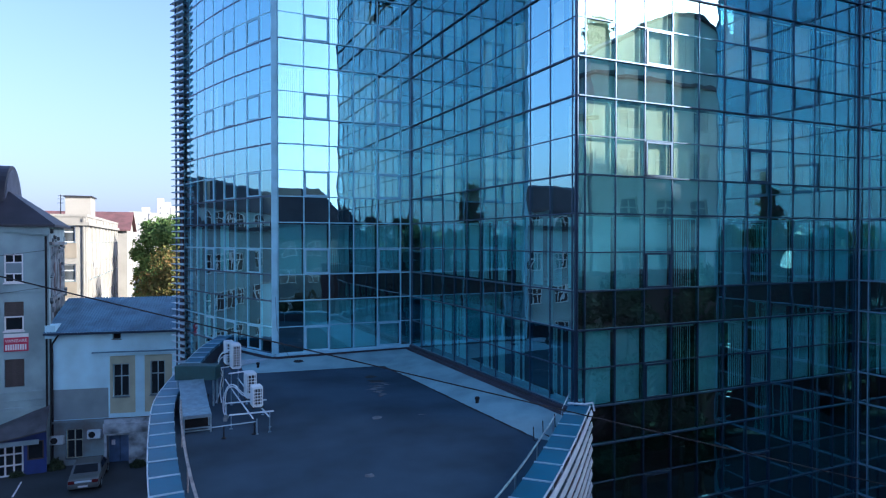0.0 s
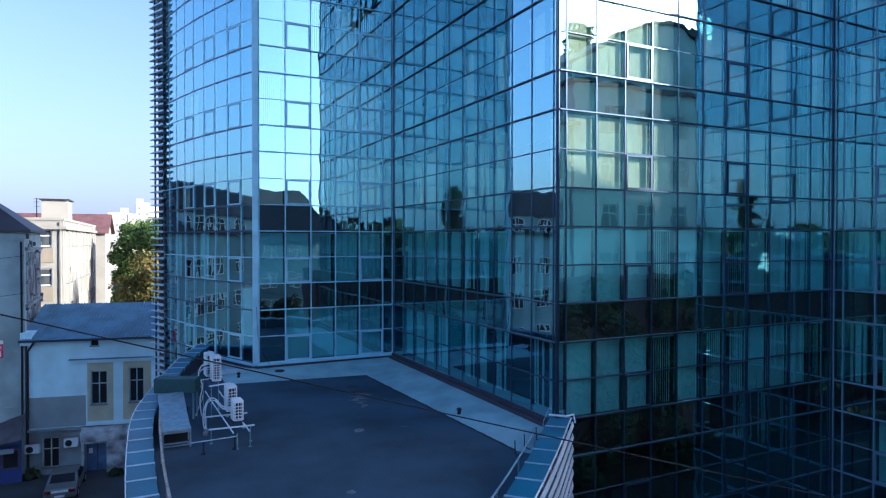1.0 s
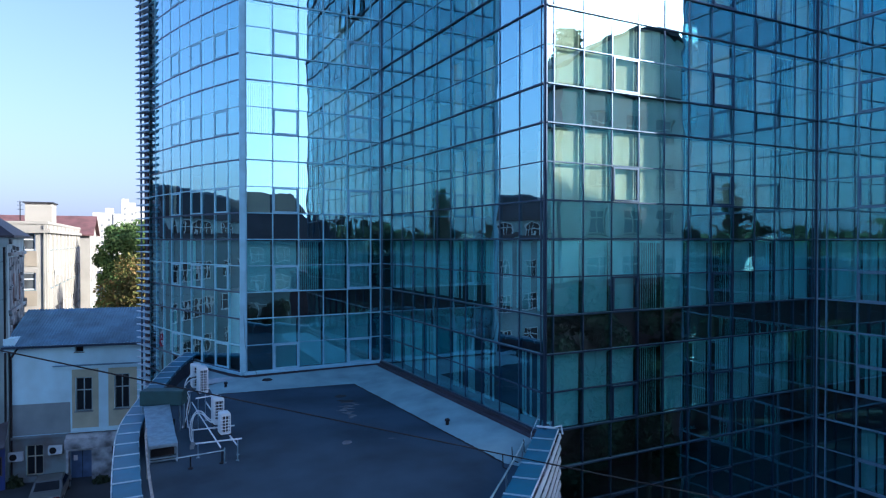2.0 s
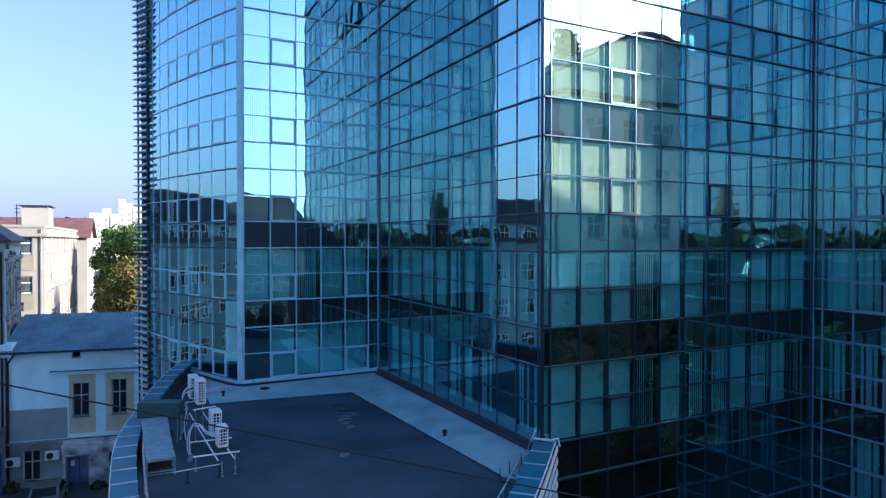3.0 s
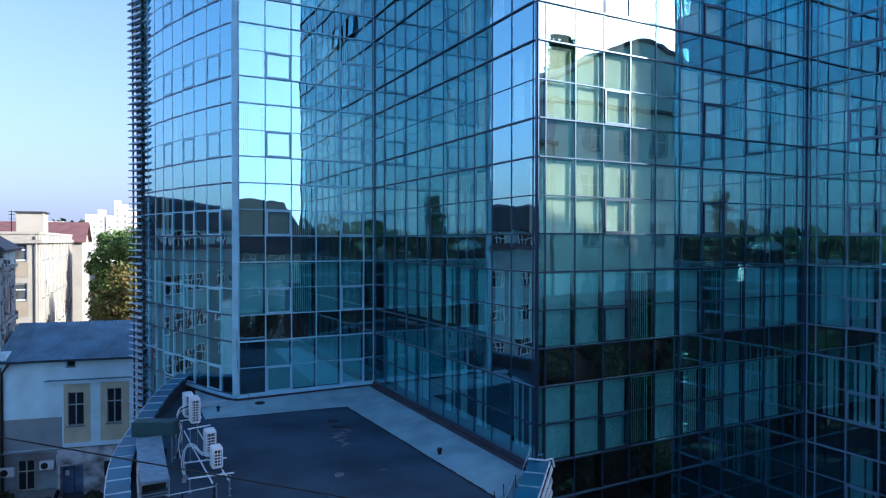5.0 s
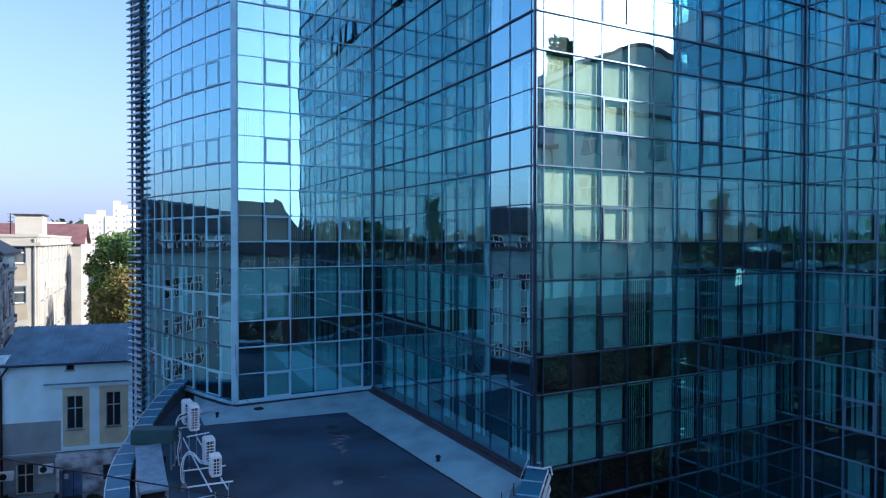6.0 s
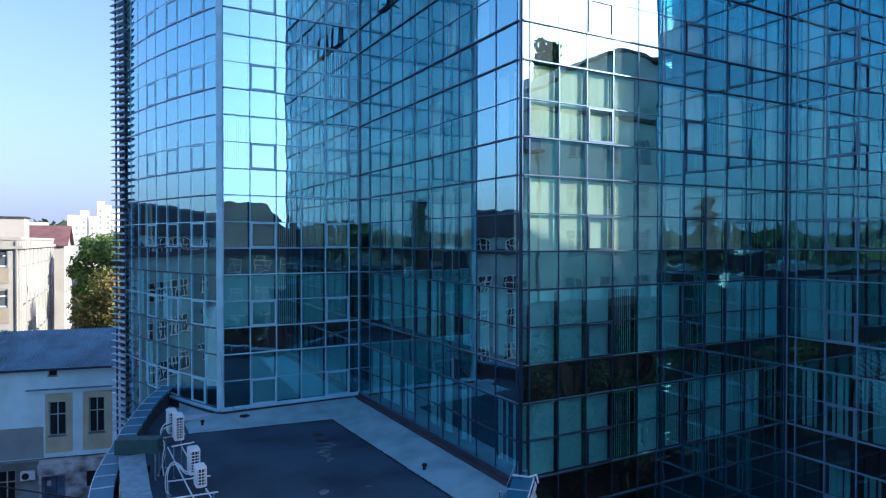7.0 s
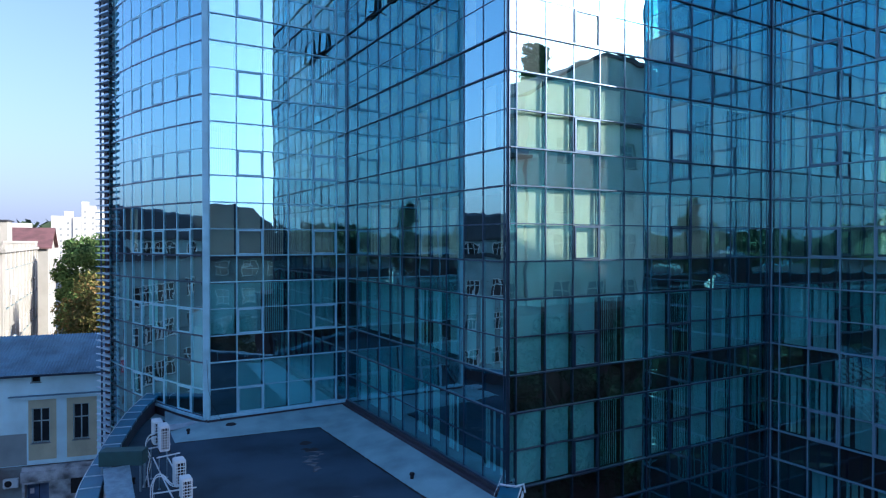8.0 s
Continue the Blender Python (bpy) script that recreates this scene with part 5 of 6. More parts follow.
window(shop, Matrix.Translation((4.85, 0, 0.9)), 0.9, 1.2, 1, 1, WOOD_DARK, sill=False, depth=0.04)
window(shop, Matrix.Translation((0.4, 0, 0.8)), 1.6, 1.3, 2, 1, PVC, sill=False, depth=0.04)
bm = bmesh.new()
vs = [bm.verts.new(c) for c in ((1.4, -0.95, 2.1), (6.0, -0.95, 2.85), (6.0, 0.85, 4.05), (1.4, 0.85, 2.35), (1.4, -0.95, 2.2), (6.0, -0.95, 2.95), (6.0, 0.85, 4.15), (1.4, 0.85, 2.45))]
for a in ((0, 3, 2, 1), (4, 5, 6, 7), (0, 1, 5, 4), (1, 2, 6, 5), (2, 3, 7, 6), (3, 0, 4, 7)):
    bm.faces.new([vs[i] for i in a])
part("awning", bm, AWNING, shop)
bm = bmesh.new()
box(bm, 2.2, 5.6, -0.90, -0.86, 2.12, 2.42)
part("fascia", bm, SOCLE_GREY, shop)

# sunlit cream apartment house and the red-roofed one behind
BEIGE = Vector((-33.0, 59.0, 0))
U2 = Vector((0.925, 0.38, 0))
bei = block("apartment_house", "cream rendered apartment house with rows of white windows", at(BEIGE - 11 * U2, U2), 11, 31.3, 17.1, PLASTER_BEIGE,
            grid(8.2, 9, 1, 1.9, 0.55, 3.55, 5, 1.55) + grid(3.2, 9, 1, 1.9, 0.55, 3.55, 5, 1.55), PLASTER_BEIGE, "flat", 0,
            side_windows=grid(1.6, 3.3, 9, 1.7, 0.55, 3.55, 5, 1.55), over=0.08, category="apartment house", pane_mat=NET_CURTAIN)
bm = bmesh.new()
box(bm, 8.65, 10.85, 4.5, 8.0, 17.35, 19.2)
sh = part("stair_head", bm, PLASTER_BEIGE, bei, "cream roof stair head")
bm = bmesh.new()
box(bm, 8.5, 11.0, 4.3, 8.2, 19.2, 19.32)
part("stair_head_roof", bm, DARK_ROOF, sh)
bm = bmesh.new()
tube(bm, [(8.2, 5, 17.3), (8.2, 5, 19.4)], 0.04)
for z in (18.6, 19.0, 19.3):
    tube(bm, [(7.95, 5, z), (8.45, 5, z)], 0.025)
part("aerial", bm, BLACK, bei)
for k in range(1, 5):
    for x0 in (8.1, 3.1):
        bm = bmesh.new()
        box(bm, x0, x0 + 2.1, -0.05, 0.0, -0.9 + 3.55 * k, 0.45 + 3.55 * k)
        part("apron_panel", bm, PLASTER_OCHRE, bei, "ochre panel below the window")
for i in range(10):
    bm = bmesh.new()
    box(bm, 11.0, 11.06, 0.7 + 3.3 * i, 1.15 + 3.3 * i, 0, 17.0)
    part("pilaster", bm, PLASTER_BEIGE, bei)
bm = bmesh.new()
box(bm, -0.2, 11.25, -0.25, 0.0, 16.3, 16.6)
box(bm, 11.0, 11.25, 0.0, 31.0, 16.3, 16.6)
part("cornice", bm, PLASTER_BEIGE, bei)
bm = bmesh.new()
tube(bm, [(10.8, -0.15, 17.0), (10.8, -0.15, 0.2)], 0.06, 8)
part("downpipe", bm, PLASTER_BEIGE, bei)
for x, z in ((11.25, 12.3), (11.25, 7.9)):
    bm = bmesh.new()
    box(bm, x, x + 0.3, 4.1, 4.9, z, z + 0.6)
    bevel(bm, 0.02)
    part("air_conditioner", bm, WHITE_METAL, bei)
red = block("red_roofed_house", "cream house with a steep red-brown tiled roof", at(Vector((-45.6, 92, 0)) - 12 * U2, U2), 12, 13, 16.3, PLASTER_BEIGE,
            grid(7, 3, 1, 1.4, 3, 3.4, 4, 1.6), RED_ROOF, "gable", 2.8, side_windows=grid(2, 4, 4, 1.4, 3, 3.4, 4, 1.6), over=0.5)
for i, (x, y, w, h) in enumerate(((-166, 338, 5.6, 30), (-161, 341, 4.0, 32.5), (-157.3, 342, 3.6, 29.5), (-153.8, 343.5, 3.4, 37.5), (-150.6, 345, 3.2, 35.5), (-147.6, 346, 4.2, 33.5), (-143.6, 348, 6.0, 35), (-205, 360, 16, 27), (-232, 350, 20, 25))):
    block("far_tower_block", "distant white tower block in the haze", at((x, y), U), w, 12, h, FAR_WHITE, grid(0.8, 2.6, int(w / 2.7), 1.3, 8, 3.0, int((h - 10) / 3), 1.5), FAR_WHITE, "flat", category="tower block", over=0.05, frame_mat=FAR_WHITE, pane_mat=CURTAIN, cols=1, rows=1)


# ---- car ----
def car(m, paint, label):
    c = thing("parked_car", label, "car", m=m)
    bm = bmesh.new()
    prof = [(-2.1, 0.30), (-2.12, 0.62), (-2.0, 0.82), (-1.35, 0.92), (-0.75, 1.36), (0.45, 1.40), (1.15, 0.95), (1.95, 0.82), (2.12, 0.6), (2.1, 0.30)]
    L1 = [bm.verts.new((-0.82 * (0.86 if z > 1 else 1), x, z)) for x, z in prof]
    R1 = [bm.verts.new((0.82 * (0.86 if z > 1 else 1), x, z)) for x, z in prof]
    bm.faces.new(L1)
    bm.faces.new(R1[::-1])
    for i in range(len(prof)):
        j = (i + 1) % len(prof)
        bm.faces.new((L1[i], R1[i], R1[j], L1[j]))
    bmesh.ops.recalc_face_normals(bm, faces=bm.faces)
    bevel(bm, 0.05, 2)
    part("body", bm, paint, c)
    for ys, zs, nm in (((-1.27, -0.80), (0.95, 1.31), "rear_window"), ((0.52, 1.10), (1.34, 0.97), "windscreen")):
        bm = bmesh.new()
        o = 0.03 * (-1 if ys[0] < 0 else 1)
        q = [bm.verts.new(p) for p in ((-0.66, ys[0] + o, zs[0] + 0.03), (0.66, ys[0] + o, zs[0] + 0.03), (0.60, ys[1] + o, zs[1] + 0.03), (-0.60, ys[1] + o, zs[1] + 0.03))]
        fc = bm.faces.new(q)
        bmesh.ops.solidify(bm, geom=[fc], thickness=0.02)
        part(nm, bm, WINDOW_DARK, c)
    for s in (-1, 1):
        bm = bmesh.new()
        q = [bm.verts.new((s * (0.83 if z < 1 else 0.735), y, z)) for y, z in ((-1.15, 0.98), (0.95, 0.98), (0.42, 1.33), (-0.72, 1.31))]
        fc = bm.faces.new(q)
        bmesh.ops.solidify(bm, geom=[fc], thickness=0.02)
        part("side_window", bm, WINDOW_DARK, c)
        for y in (-1.3, 1.3):
            bm = bmesh.new()
            tube(bm, [(s * 0.66, y, 0.31), (s * 0.85, y, 0.31)], 0.31, 18)
            w = part("wheel", bm, TYRE, c)
            bm = bmesh.new()
            tube(bm, [(s * 0.84, y, 0.31), (s * 0.86, y, 0.31)], 0.19, 14)
            part("rim", bm, GALV, w)
        bm = bmesh.new()
        box(bm, s * 0.62 - 0.17, s * 0.62 + 0.17, -2.16, -2.05, 0.62, 0.80)
        bevel(bm, 0.03, 2)
        part("tail_lamp", bm, TAIL, c)
        bm = bmesh.new()
        box(bm, s * 0.62 - 0.16, s * 0.62 + 0.16, 2.02, 2.13, 0.58, 0.74)
        bevel(bm, 0.03, 2)
        part("headlight", bm, PVC, c)
    bm = bmesh.new()
    box(bm, -0.80, 0.80, -2.20, -2.04, 0.36, 0.58)
    bevel(bm, 0.04, 2)
    part("rear_bumper", bm, paint, c)
    bm = bmesh.new()
    box(bm, -0.44, 0.44, -2.15, -2.06, 0.66, 0.76)
    bevel(bm, 0.02)
    part("trim_strip", bm, WHITE_METAL, c, "pale strip between the tail lamps")
    bm = bmesh.new()
    box(bm, -0.26, 0.26, -2.225, -2.2, 0.42, 0.53)
    part("blank_plate", bm, PVC, c)
    return c


car(pose(-21.9, 39.3, 0, 0, 0, 20), CAR_SILVER, "parked grey-green saloon car with its tail to the courtyard")
for x0, y0, x1, y1 in ((-25.02, 36.85, -26.05, 39.2), (-21.25, 39.2, -21.7, 40.3)):
    bm = bmesh.new()
    d = Vector((x1 - x0, y1 - y0, 0))
    box(bm, 0, d.length, -0.05, 0.05, 0.0, 0.006)
    ob = new("parking_line", mesh_of("parking_line", bm, PVC))
    ob.matrix_world = at((x0, y0, 0), d)
    tagged(ob, "worn white parking line on the asphalt", "marking", kind="structure")


# ---- trees ----
def bush(x, y, r, h, seed, label):
    """A low clump of weeds: crossing leaves on a small mound."""
    rn = np.random.RandomState(seed)
    vs, fs = [], []
    for i in range(420):
        d = rn.normal(size=3)
        d /= np.linalg.norm(d)
        c = np.array((d[0] * r * rn.rand() ** 0.4, d[1] * r * rn.rand() ** 0.4, abs(d[2]) * h * rn.rand() ** 0.5))
        u, w = rn.normal(size=3) * 0.07, rn.normal(size=3) * 0.04
        k = len(vs)
        vs += [tuple(c - u), tuple(c + w), tuple(c + u), tuple(c - w)]
        fs.append((k, k + 1, k + 2, k + 3))
    me = bpy.data.meshes.new("bush")
    me.from_pydata(vs, [], fs)
    me.materials.append(LEAF_DARK)
    ob = new("bush", me)
    ob.matrix_world = pose(x, y, 0)
    tagged(ob, label, "bush")


for i, (s0, out, r, h) in enumerate(((0.35, 0.55, 0.55, 0.75), (2.7, 0.6, 0.5, 0.6), (3.05, 0.75, 0.35, 0.5), (5.5, 1.1, 0.6, 0.4), (-1.6, 1.3, 0.5, 0.3))):
    q = HOUSE @ Vector((s0, -out, 0))
    bush(q.x, q.y, r, h, i, "dark weedy bush at the foot of the house wall")


def tree(x, y, h, spread, leaf, seed, n=5000, size=0.32, label="broad tree with dense leaves", lobes=14, low=0.25, cone=False, girth=1.0):
    r = random.Random(seed)
    t = thing("tree", label, "tree", m=pose(x, y, 0))
    bm = bmesh.new()
    tube(bm, [(0, 0, 0), (0.1, 0, h * 0.25), (0, 0.1, h * 0.55), (0.1, 0, h * 0.8)], [0.021 * h * girth, 0.0154 * h * girth, 0.012 * h * girth, 0.004 * h * girth], 8)
    for i in range(7):
        a = r.uniform(0, 6.28)
        z = h * r.uniform(0.3, 0.6)
        tube(bm, [(0, 0, z), (math.cos(a) * spread * 0.4, math.sin(a) * spread * 0.4, z + h * 0.12), (math.cos(a) * spread * 0.75, math.sin(a) * spread * 0.75, z + h * 0.2)], [0.01 * h * girth, 0.007 * h * girth, 0.002 * h * girth], 6)
    part("trunk", bm, BARK, t)
    cl = []
    for i in range(lobes):
        a, q = r.uniform(0, 6.28), math.sqrt(r.random())
        zz = r.uniform(low, 0.92)
        rad = spread * (0.72 if zz < 0.75 else 0.45) * (0.55 + 0.45 * math.sin(math.pi * min(1, max(0, (zz - low + 0.12) / (1.05 - low)))))
        if cone:
            rad = spread * (1.02 - zz)
        cl.append((math.cos(a) * q * rad, math.sin(a) * q * rad, h * zz, spread * r.uniform(0.30, 0.48) * (1.15 - zz if cone else 1)))
    vs, fs = [], []
    rn = np.random.RandomState(seed)
    for i in range(n):
        cx, cy, cz, cr = cl[rn.randint(len(cl))]
        d = rn.normal(size=3)
        d /= np.linalg.norm(d)
        c = np.array((cx, cy, cz)) + d * cr * (0.55 + 0.5 * rn.rand()) * np.array((1, 1, 0.85))
        u = rn.normal(size=3)
        u /= np.linalg.norm(u)
        w = np.cross(u, d)
        w /= np.linalg.norm(w) + 1e-9
        s = size * (0.6 + 0.8 * rn.rand())
        k = len(vs)
        vs += [tuple(c - u * s * 0.5), tuple(c + w * s * 0.3 + d * s * 0.1), tuple(c + u * s * 0.5), tuple(c - w * s * 0.3 + d * s * 0.1)]
        fs.append((k, k + 1, k + 2, k + 3))
    me = bpy.data.meshes.new("crown")
    me.from_pydata(vs, [], fs)
    me.materials.append(leaf)
    ob = new("crown", me)
    ob.parent = t
    return t


tree(-27.7, 66, 14.0, 4.6, LEAF_AUTUMN, 1, 16000, 0.33, "broad tree turning yellow-brown in autumn", lobes=26, low=0.14)
tree(-26.0, 64, 13.2, 4.0, LEAF_AUTUMN, 2, 11000, 0.33, "broad tree with yellowing autumn leaves")
tree(-36.2, 84, 18.9, 4.6, LEAF_GREEN, 3, 15000, 0.38, "tall green tree behind the corrugated roof", lobes=26, low=0.15)
tree(-38.7, 85, 18.6, 3.2, LEAF_GREEN, 7, 13000, 0.38, "tall green tree beside the sunlit apartment house", lobes=26, low=0.12)
tree(-33.2, 82, 18.6, 5.0, LEAF_GREEN, 4, 14000, 0.38, "tall green tree with a rounded crown")
tree(-28.5, 80, 17.4, 4.5, LEAF_GREEN, 5, 11000, 0.38, "tall green tree beside the glass tower")
p = CD + 33.8 * U + 42 * V
tree(p.x, p.y, 42.2, 2.6, LEAF_GREEN, 17, 2300, 0.5, "tall feathery poplar rising behind the arched house", lobes=16, low=0.8, girth=0.3)
tree(-6.3, -25.0, 23.8, 4.2, LEAF_DARK, 6, 12000, 0.4, "slender dark conifer standing behind the low wing", lobes=120, low=0.12, cone=True)
for i, (x, y, h, s) in enumerate(((-70, 40, 13, 6), (-80, 62, 14, 6), (-95, 75, 13, 7), (-60, 10, 12, 6), (60, -50, 13, 6), (75, -38, 14, 7), (80, -10, 12, 6), (20, -70, 13, 7), (-10, -75, 12, 7), (90, 15, 13, 7), (-90, 20, 14, 7), (-110, 50, 13, 8), (45, -75, 14, 8), (-40, -60, 13, 7))):
    tree(x, y, h, s, LEAF_DARK, 20 + i, 3000, 0.6, "broad dark-green town tree")

# ---- houses across the street, which the glass mirrors ----
SP = BC + 15.3 * U + 58.6 * V
man = block("mansard_house", "dull grey house with a dark mansard roof and wide windows", at(SP, -U), 32, 14, 15.0, PLASTER_SHADED, grid(1.5, 3.4, 9, 1.9, 2.0, 3.6, 4, 1.9), DARK_ROOF, "hip", 7.3, over=0.6, pane_mat=CURTAIN)
for x in (18, 26):
    bm = bmesh.new()
    box(bm, x, x + 0.9, 5, 5.7, 20, 23.3)
    part("chimney", bm, PLASTER_GREY, man)
DP = CD + 31.5 * U + 20.5 * V
dome = block("arched_roof_house", "tall grey house with an arched dark roof", at(DP, -U), 15, 14, 26.0, PLASTER_PALE, grid(1.3, 3.2, 4, 1.6, 2.5, 3.4, 7, 1.8), DARK_ROOF, "flat", 0, frame_mat=PLASTER_PALE, side_windows=grid(1.3, 3.2, 4, 1.6, 2.5, 3.4, 7, 1.8), pane_mat=SOCLE_GREY)
ROOFLINE = ((0.0, 29.3), (1.0, 29.7), (2.4, 30.3), (4.0, 30.85), (5.2, 31.15), (6.4, 31.2), (7.6, 31.05), (8.6, 30.75), (10.2, 30.0), (12.7, 28.6), (15.0, 27.4))
for nm, mat, lift, foot, y0, y1, lab in (("arched_gable", PLASTER_PALE, 0.0, 26.2, 0.3, 13.7, "pale grey gable wall under the arched roof"), ("arched_roof", DARK_ROOF, 0.28, None, 0.0, 14.0, "dark sheet-metal roof skin over the arch")):
    bm = bmesh.new()
    prof = [(x, z + lift) for x, z in ROOFLINE] + ([(15.0, foot), (0.0, foot)] if foot else [(x, z + 0.02) for x, z in reversed(ROOFLINE)])
    a = [bm.verts.new((x, y0, z)) for x, z in prof]
    c = [bm.verts.new((x, y1, z)) for x, z in prof]
    bm.faces.new(a)
    bm.faces.new(c)
    for i in range(len(prof)):
        j = (i + 1) % len(prof)
        bm.faces.new((a[i], a[j], c[j], c[i]))
    bmesh.ops.recalc_face_normals(bm, faces=bm.faces)
    part(nm, bm, mat, dome, lab)
# Unseen neighbour, added to keep the sun off the low roof.
block("roof_shade_house", "plain grey house added beside the arched one to shade the low roof", at(CD + 16.4 * U + 20.7 * V, -U), 6.0, 11, 23.0, PLASTER_PALE, grid(0.8, 2.5, 2, 1.4, 2.5, 3.4, 6, 1.8), DARK_ROOF, "flat", frame_mat=PLASTER_PALE, pane_mat=SOCLE_GREY)
for u, v, h, w in ((13.2, 13.2, 14.0, 2.6), (16.4, 12.4, 13.0, 2.4), (19.0, 13.4, 14.4, 2.7), (21.8, 12.9, 12.6, 2.2), (26.5, 12.6, 11.0, 2.4), (10.0, 13.0, 12.4, 2.6)):
    p = CD + u * U + v * V
    tree(p.x, p.y, h, w, LEAF_DARK, int(200 + u), 4500, 0.42, "dark leafy tree before the arched house", low=0.15)
for i, (x, y, l, d, h) in enumerate(((-75, 25, 30, 12, 9), (-100, 60, 36, 14, 10), (-65, -10, 24, 12, 8), (70, -70, 40, 14, 11), (95, -30, 36, 14, 10), (110, 30, 40, 14, 11), (-130, 30, 40, 14, 12), (25, -100, 40, 14, 11))):
    block("market_hall", "long low hall with a white sheet roof", at((x, y), Vector((math.cos(i), math.sin(i), 0))), l, d, h, PLASTER_WHITE, grid(2, 5, int(l / 5.5), 2.4, 2, 3.5, 2, 1.6), MARKET_WHITE if i in (0, 4) else SLATE, "gable", 2.0, category="hall")

# low town behind: small houses and trees out to the wooded skyline
rt = random.Random(11)
roofs = (MARKET_WHITE, SLATE, RED_ROOF, MARKET_WHITE, SLATE)
spots = 0
while spots < 20:
    x, y = rt.uniform(-110, 80), rt.uniform(-190, -50)
    if abs(x + 7) < 9 or (x > 5 and y > -75) or y > -62:
        continue
    l, dd, hh = rt.uniform(9, 22), rt.uniform(8, 11), rt.uniform(4.5, 8.0)
    block("town_house", "low town house with a pale pitched sheet roof" if spots % 5 in (0, 3) else "low town house with a dark pitched roof", at((x, y), Vector((math.cos(rt.uniform(-0.5, 0.5)), math.sin(rt.uniform(-0.5, 0.5)), 0))), l, dd, hh, (PLASTER_DIM, PLASTER_YELLOW, PLASTER_GREY)[spots % 3],
          grid(1.2, 3.2, int(l / 3.6), 1.3, 1.2, 3.0, 1 if hh < 6 else 2, 1.5), roofs[spots % 5], "gable", rt.uniform(1.6, 2.6))
    spots += 1
for i in range(22):
    x, y = rt.uniform(-120, 90), rt.uniform(-200, -45)
    if x > 5 and y > -75:
        continue
    tree(x, y, rt.uniform(9, 15), rt.uniform(3.5, 6), LEAF_DARK, 60 + i, 1800, 0.8, "leafy town tree among low roofs")
# near-black trees added between low wing and dark house to hide sunlit ground
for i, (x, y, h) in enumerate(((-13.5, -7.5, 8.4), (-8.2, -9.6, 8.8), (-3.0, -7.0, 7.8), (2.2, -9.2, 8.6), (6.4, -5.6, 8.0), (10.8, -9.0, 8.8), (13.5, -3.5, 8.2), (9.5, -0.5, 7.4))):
    tree(x, y, h, 3.0, LEAF_NEAR_BLACK, 300 + i, 3600, 0.42, "near-black dense tree added to darken the mirrored yard", low=0.2)
# stepped flat-roofed house added behind the camera, dark to darken the low reflections
dark = block("dark_house", "long dark house with stepped flat roofs and dull metal copings, added to darken reflections", at((13, -19), Vector((-1, 0, 0))), 62, 5, 12.2, DARK_RENDER, grid(2.0, 3.6, 16, 1.5, 1.6, 3.3, 3, 1.7), DIM_ROOF, "flat", over=0.1, frame_mat=WOOD_DARK)
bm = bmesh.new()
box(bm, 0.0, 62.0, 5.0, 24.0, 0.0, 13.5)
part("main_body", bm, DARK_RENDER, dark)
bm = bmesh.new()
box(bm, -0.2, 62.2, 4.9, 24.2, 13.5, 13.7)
part("main_roof", bm, DIM_ROOF, dark)
for y, z in ((-0.2, 12.45), (4.8, 13.7)):
    bm = bmesh.new()
    box(bm, -0.2, 62.2, y, y + 0.35, z, z + 0.12)
    part("coping", bm, GALV, dark, "dull sheet-metal coping")
# Invented white shapes, added to put bright spots in the mirror glass.
vent = thing("white_roof_block", "white block added on the lower flat roof for a mirrored bright spot", "vent housing", m=pose(-4.8, -16.6, 12.45))
bm = bmesh.new()
vs = [bm.verts.new(c) for c in ((-1.0, 0.9, 0), (1.0, 0.9, 0), (1.0, -0.9, 0), (-1.0, -0.9, 0), (-0.85, 0.5, 1.5), (0.7, 0.5, 1.5), (0.7, -0.7, 1.5), (-0.85, -0.7, 1.5))]
for a in ((0, 3, 2, 1), (4, 5, 6, 7), (0, 1, 5, 4), (1, 2, 6, 5), (2, 3, 7, 6), (3, 0, 4, 7)):
    bm.faces.new([vs[i] for i in a])
bmesh.ops.recalc_face_normals(bm, faces=bm.faces)
bevel(bm, 0.03)
part("casing", bm, MARKET_WHITE, vent)
head = thing("stair_head", "dark block with a white dome, added for a mirrored bright spot", "stair head", m=pose(-12.2, -26.5, 13.7))
bm = bmesh.new()
box(bm, 0, 3.2, 0, 3.5, 0, 1.9)
part("walls", bm, DARK_RENDER, head)
bm = bmesh.new()
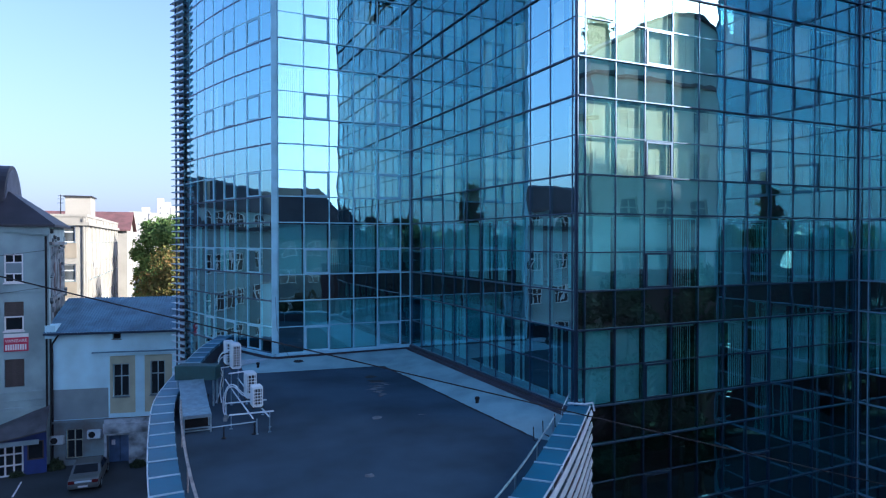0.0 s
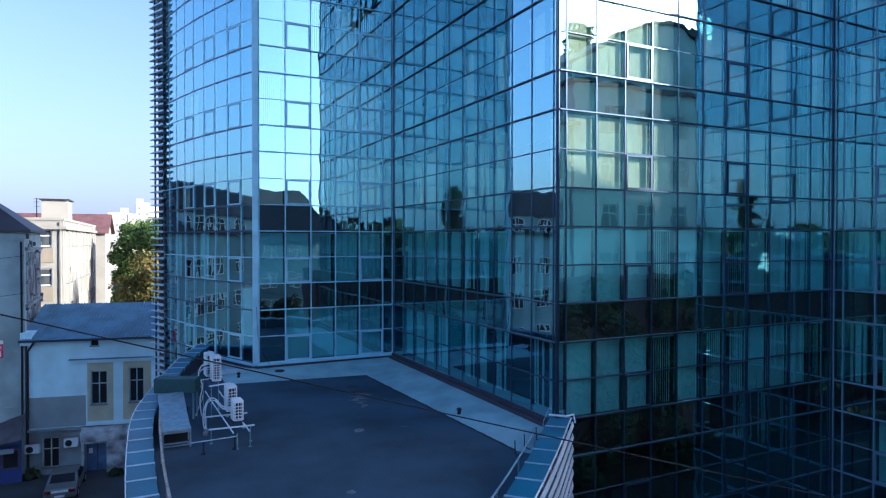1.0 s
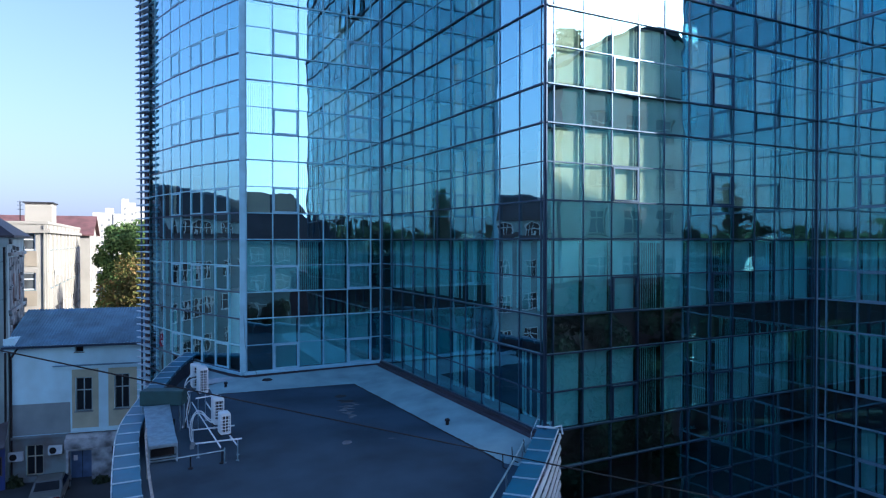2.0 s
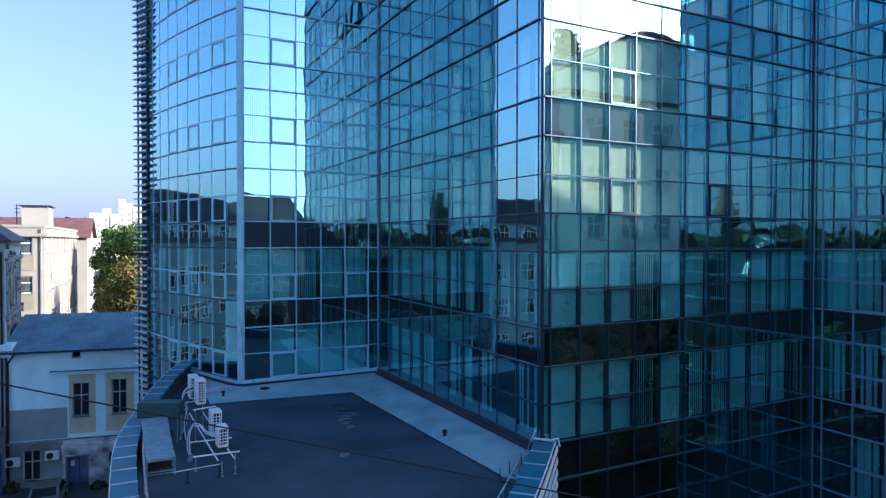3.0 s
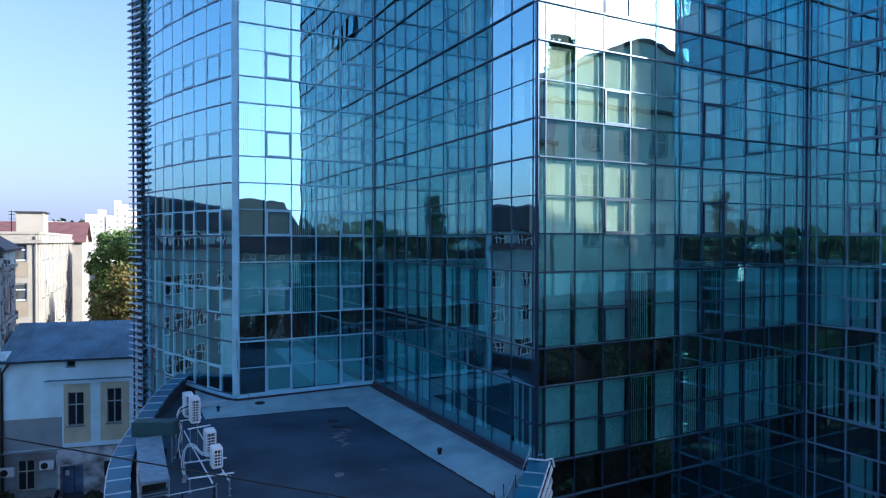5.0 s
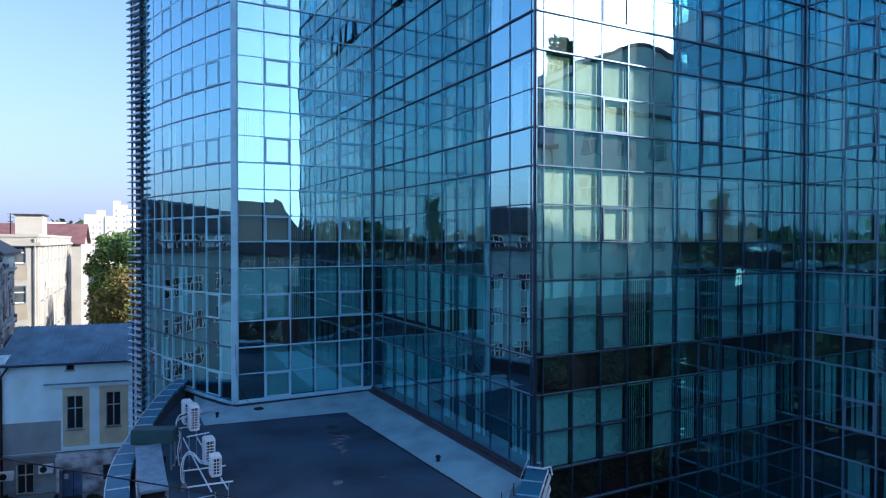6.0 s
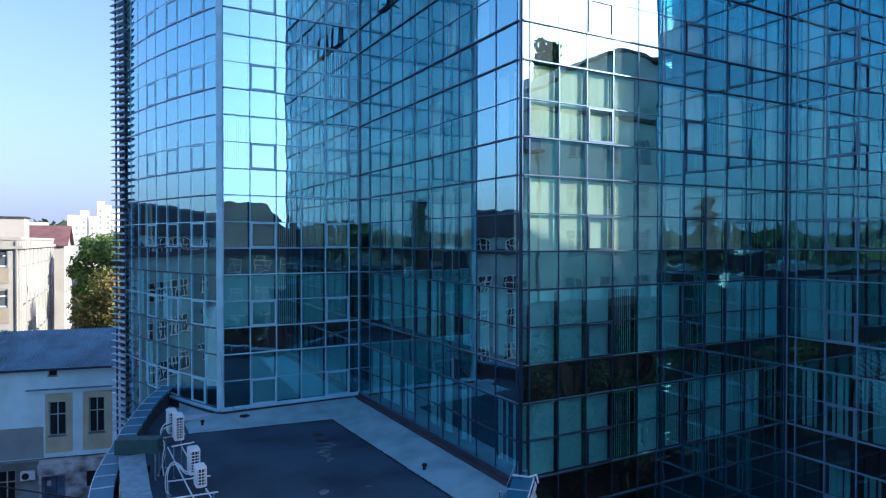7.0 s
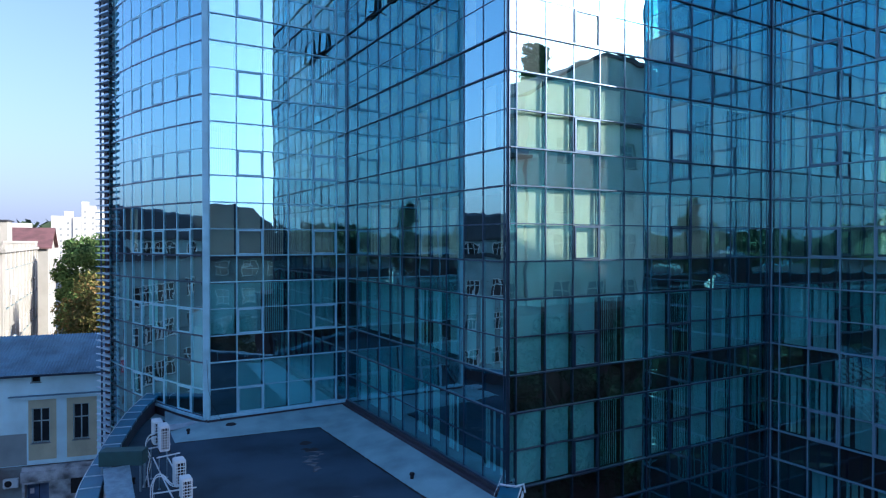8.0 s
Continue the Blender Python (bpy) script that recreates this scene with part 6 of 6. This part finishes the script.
rings = [[bm.verts.new((1.6 + 1.9 * math.cos(b) * math.cos(2 * math.pi * q / 20), 1.75 + 1.9 * math.cos(b) * math.sin(2 * math.pi * q / 20), 1.9 + 1.0 * math.sin(b))) for q in range(20)] for b in (0.0, 0.3, 0.6, 0.9, 1.2, 1.5)]
for r0, r1 in zip(rings, rings[1:]):
    for q in range(20):
        bm.faces.new((r0[q], r0[(q + 1) % 20], r1[(q + 1) % 20], r1[q]))
bm.faces.new(rings[0][::-1])
bm.faces.new(rings[-1])
part("dome", bm, FAR_WHITE, head, "white dome")
# Made-up block before the arched house; it darkens the low mirrored storeys.
block("dark_mirror_block", "low dark block added before the arched house to darken reflections", at(CD + 36 * U + 16 * V, -U), 32, 4, 12.6, SPANDREL, [], SPANDREL, "flat", over=0.2)
block("grey_house", "long pale grey house with a dark roof", at((-52, -16), Vector((0, 1, 0))), 36, 12, 17.8, SOCLE_GREY, grid(1.2, 2.9, 12, 1.5, 1.8, 3.4, 5, 1.9), DARK_ROOF, "hip", 3.0, over=0.5, cols=2, rows=2)
for i in range(7):
    p = BC + (-8 + 3.8 * i) * U + (52 + rt.uniform(-1.5, 1.5)) * V
    tree(p.x, p.y, rt.uniform(6.5, 8.2), rt.uniform(2.6, 3.4), LEAF_DARK, 150 + i, 3000, 0.5, "dark street tree before the mansard house", low=0.12)
rn = np.random.RandomState(5)
vs, fs = [], []
for i in range(22000):
    a, r = rn.rand() * 2 * math.pi, 420 + 500 * rn.rand()
    top = 15 + 17 * (0.5 + 0.5 * math.sin(a * 9) * math.sin(a * 23 + 1)) + 5 * rn.rand()
    c = np.array((r * math.cos(a), r * math.sin(a), top * rn.rand() ** 0.7))
    u, w = rn.normal(size=3), rn.normal(size=3)
    s = 3.0
    k = len(vs)
    vs += [tuple(c - u * s), tuple(c + w * s), tuple(c + u * s), tuple(c - w * s)]
    fs.append((k, k + 1, k + 2, k + 3))
me = bpy.data.meshes.new("far_woods")
me.from_pydata(vs, [], fs)
me.materials.append(LEAF_DARK)
tagged(new("far_woods", me), "distant wooded skyline round the town", "woods", kind="stuff")
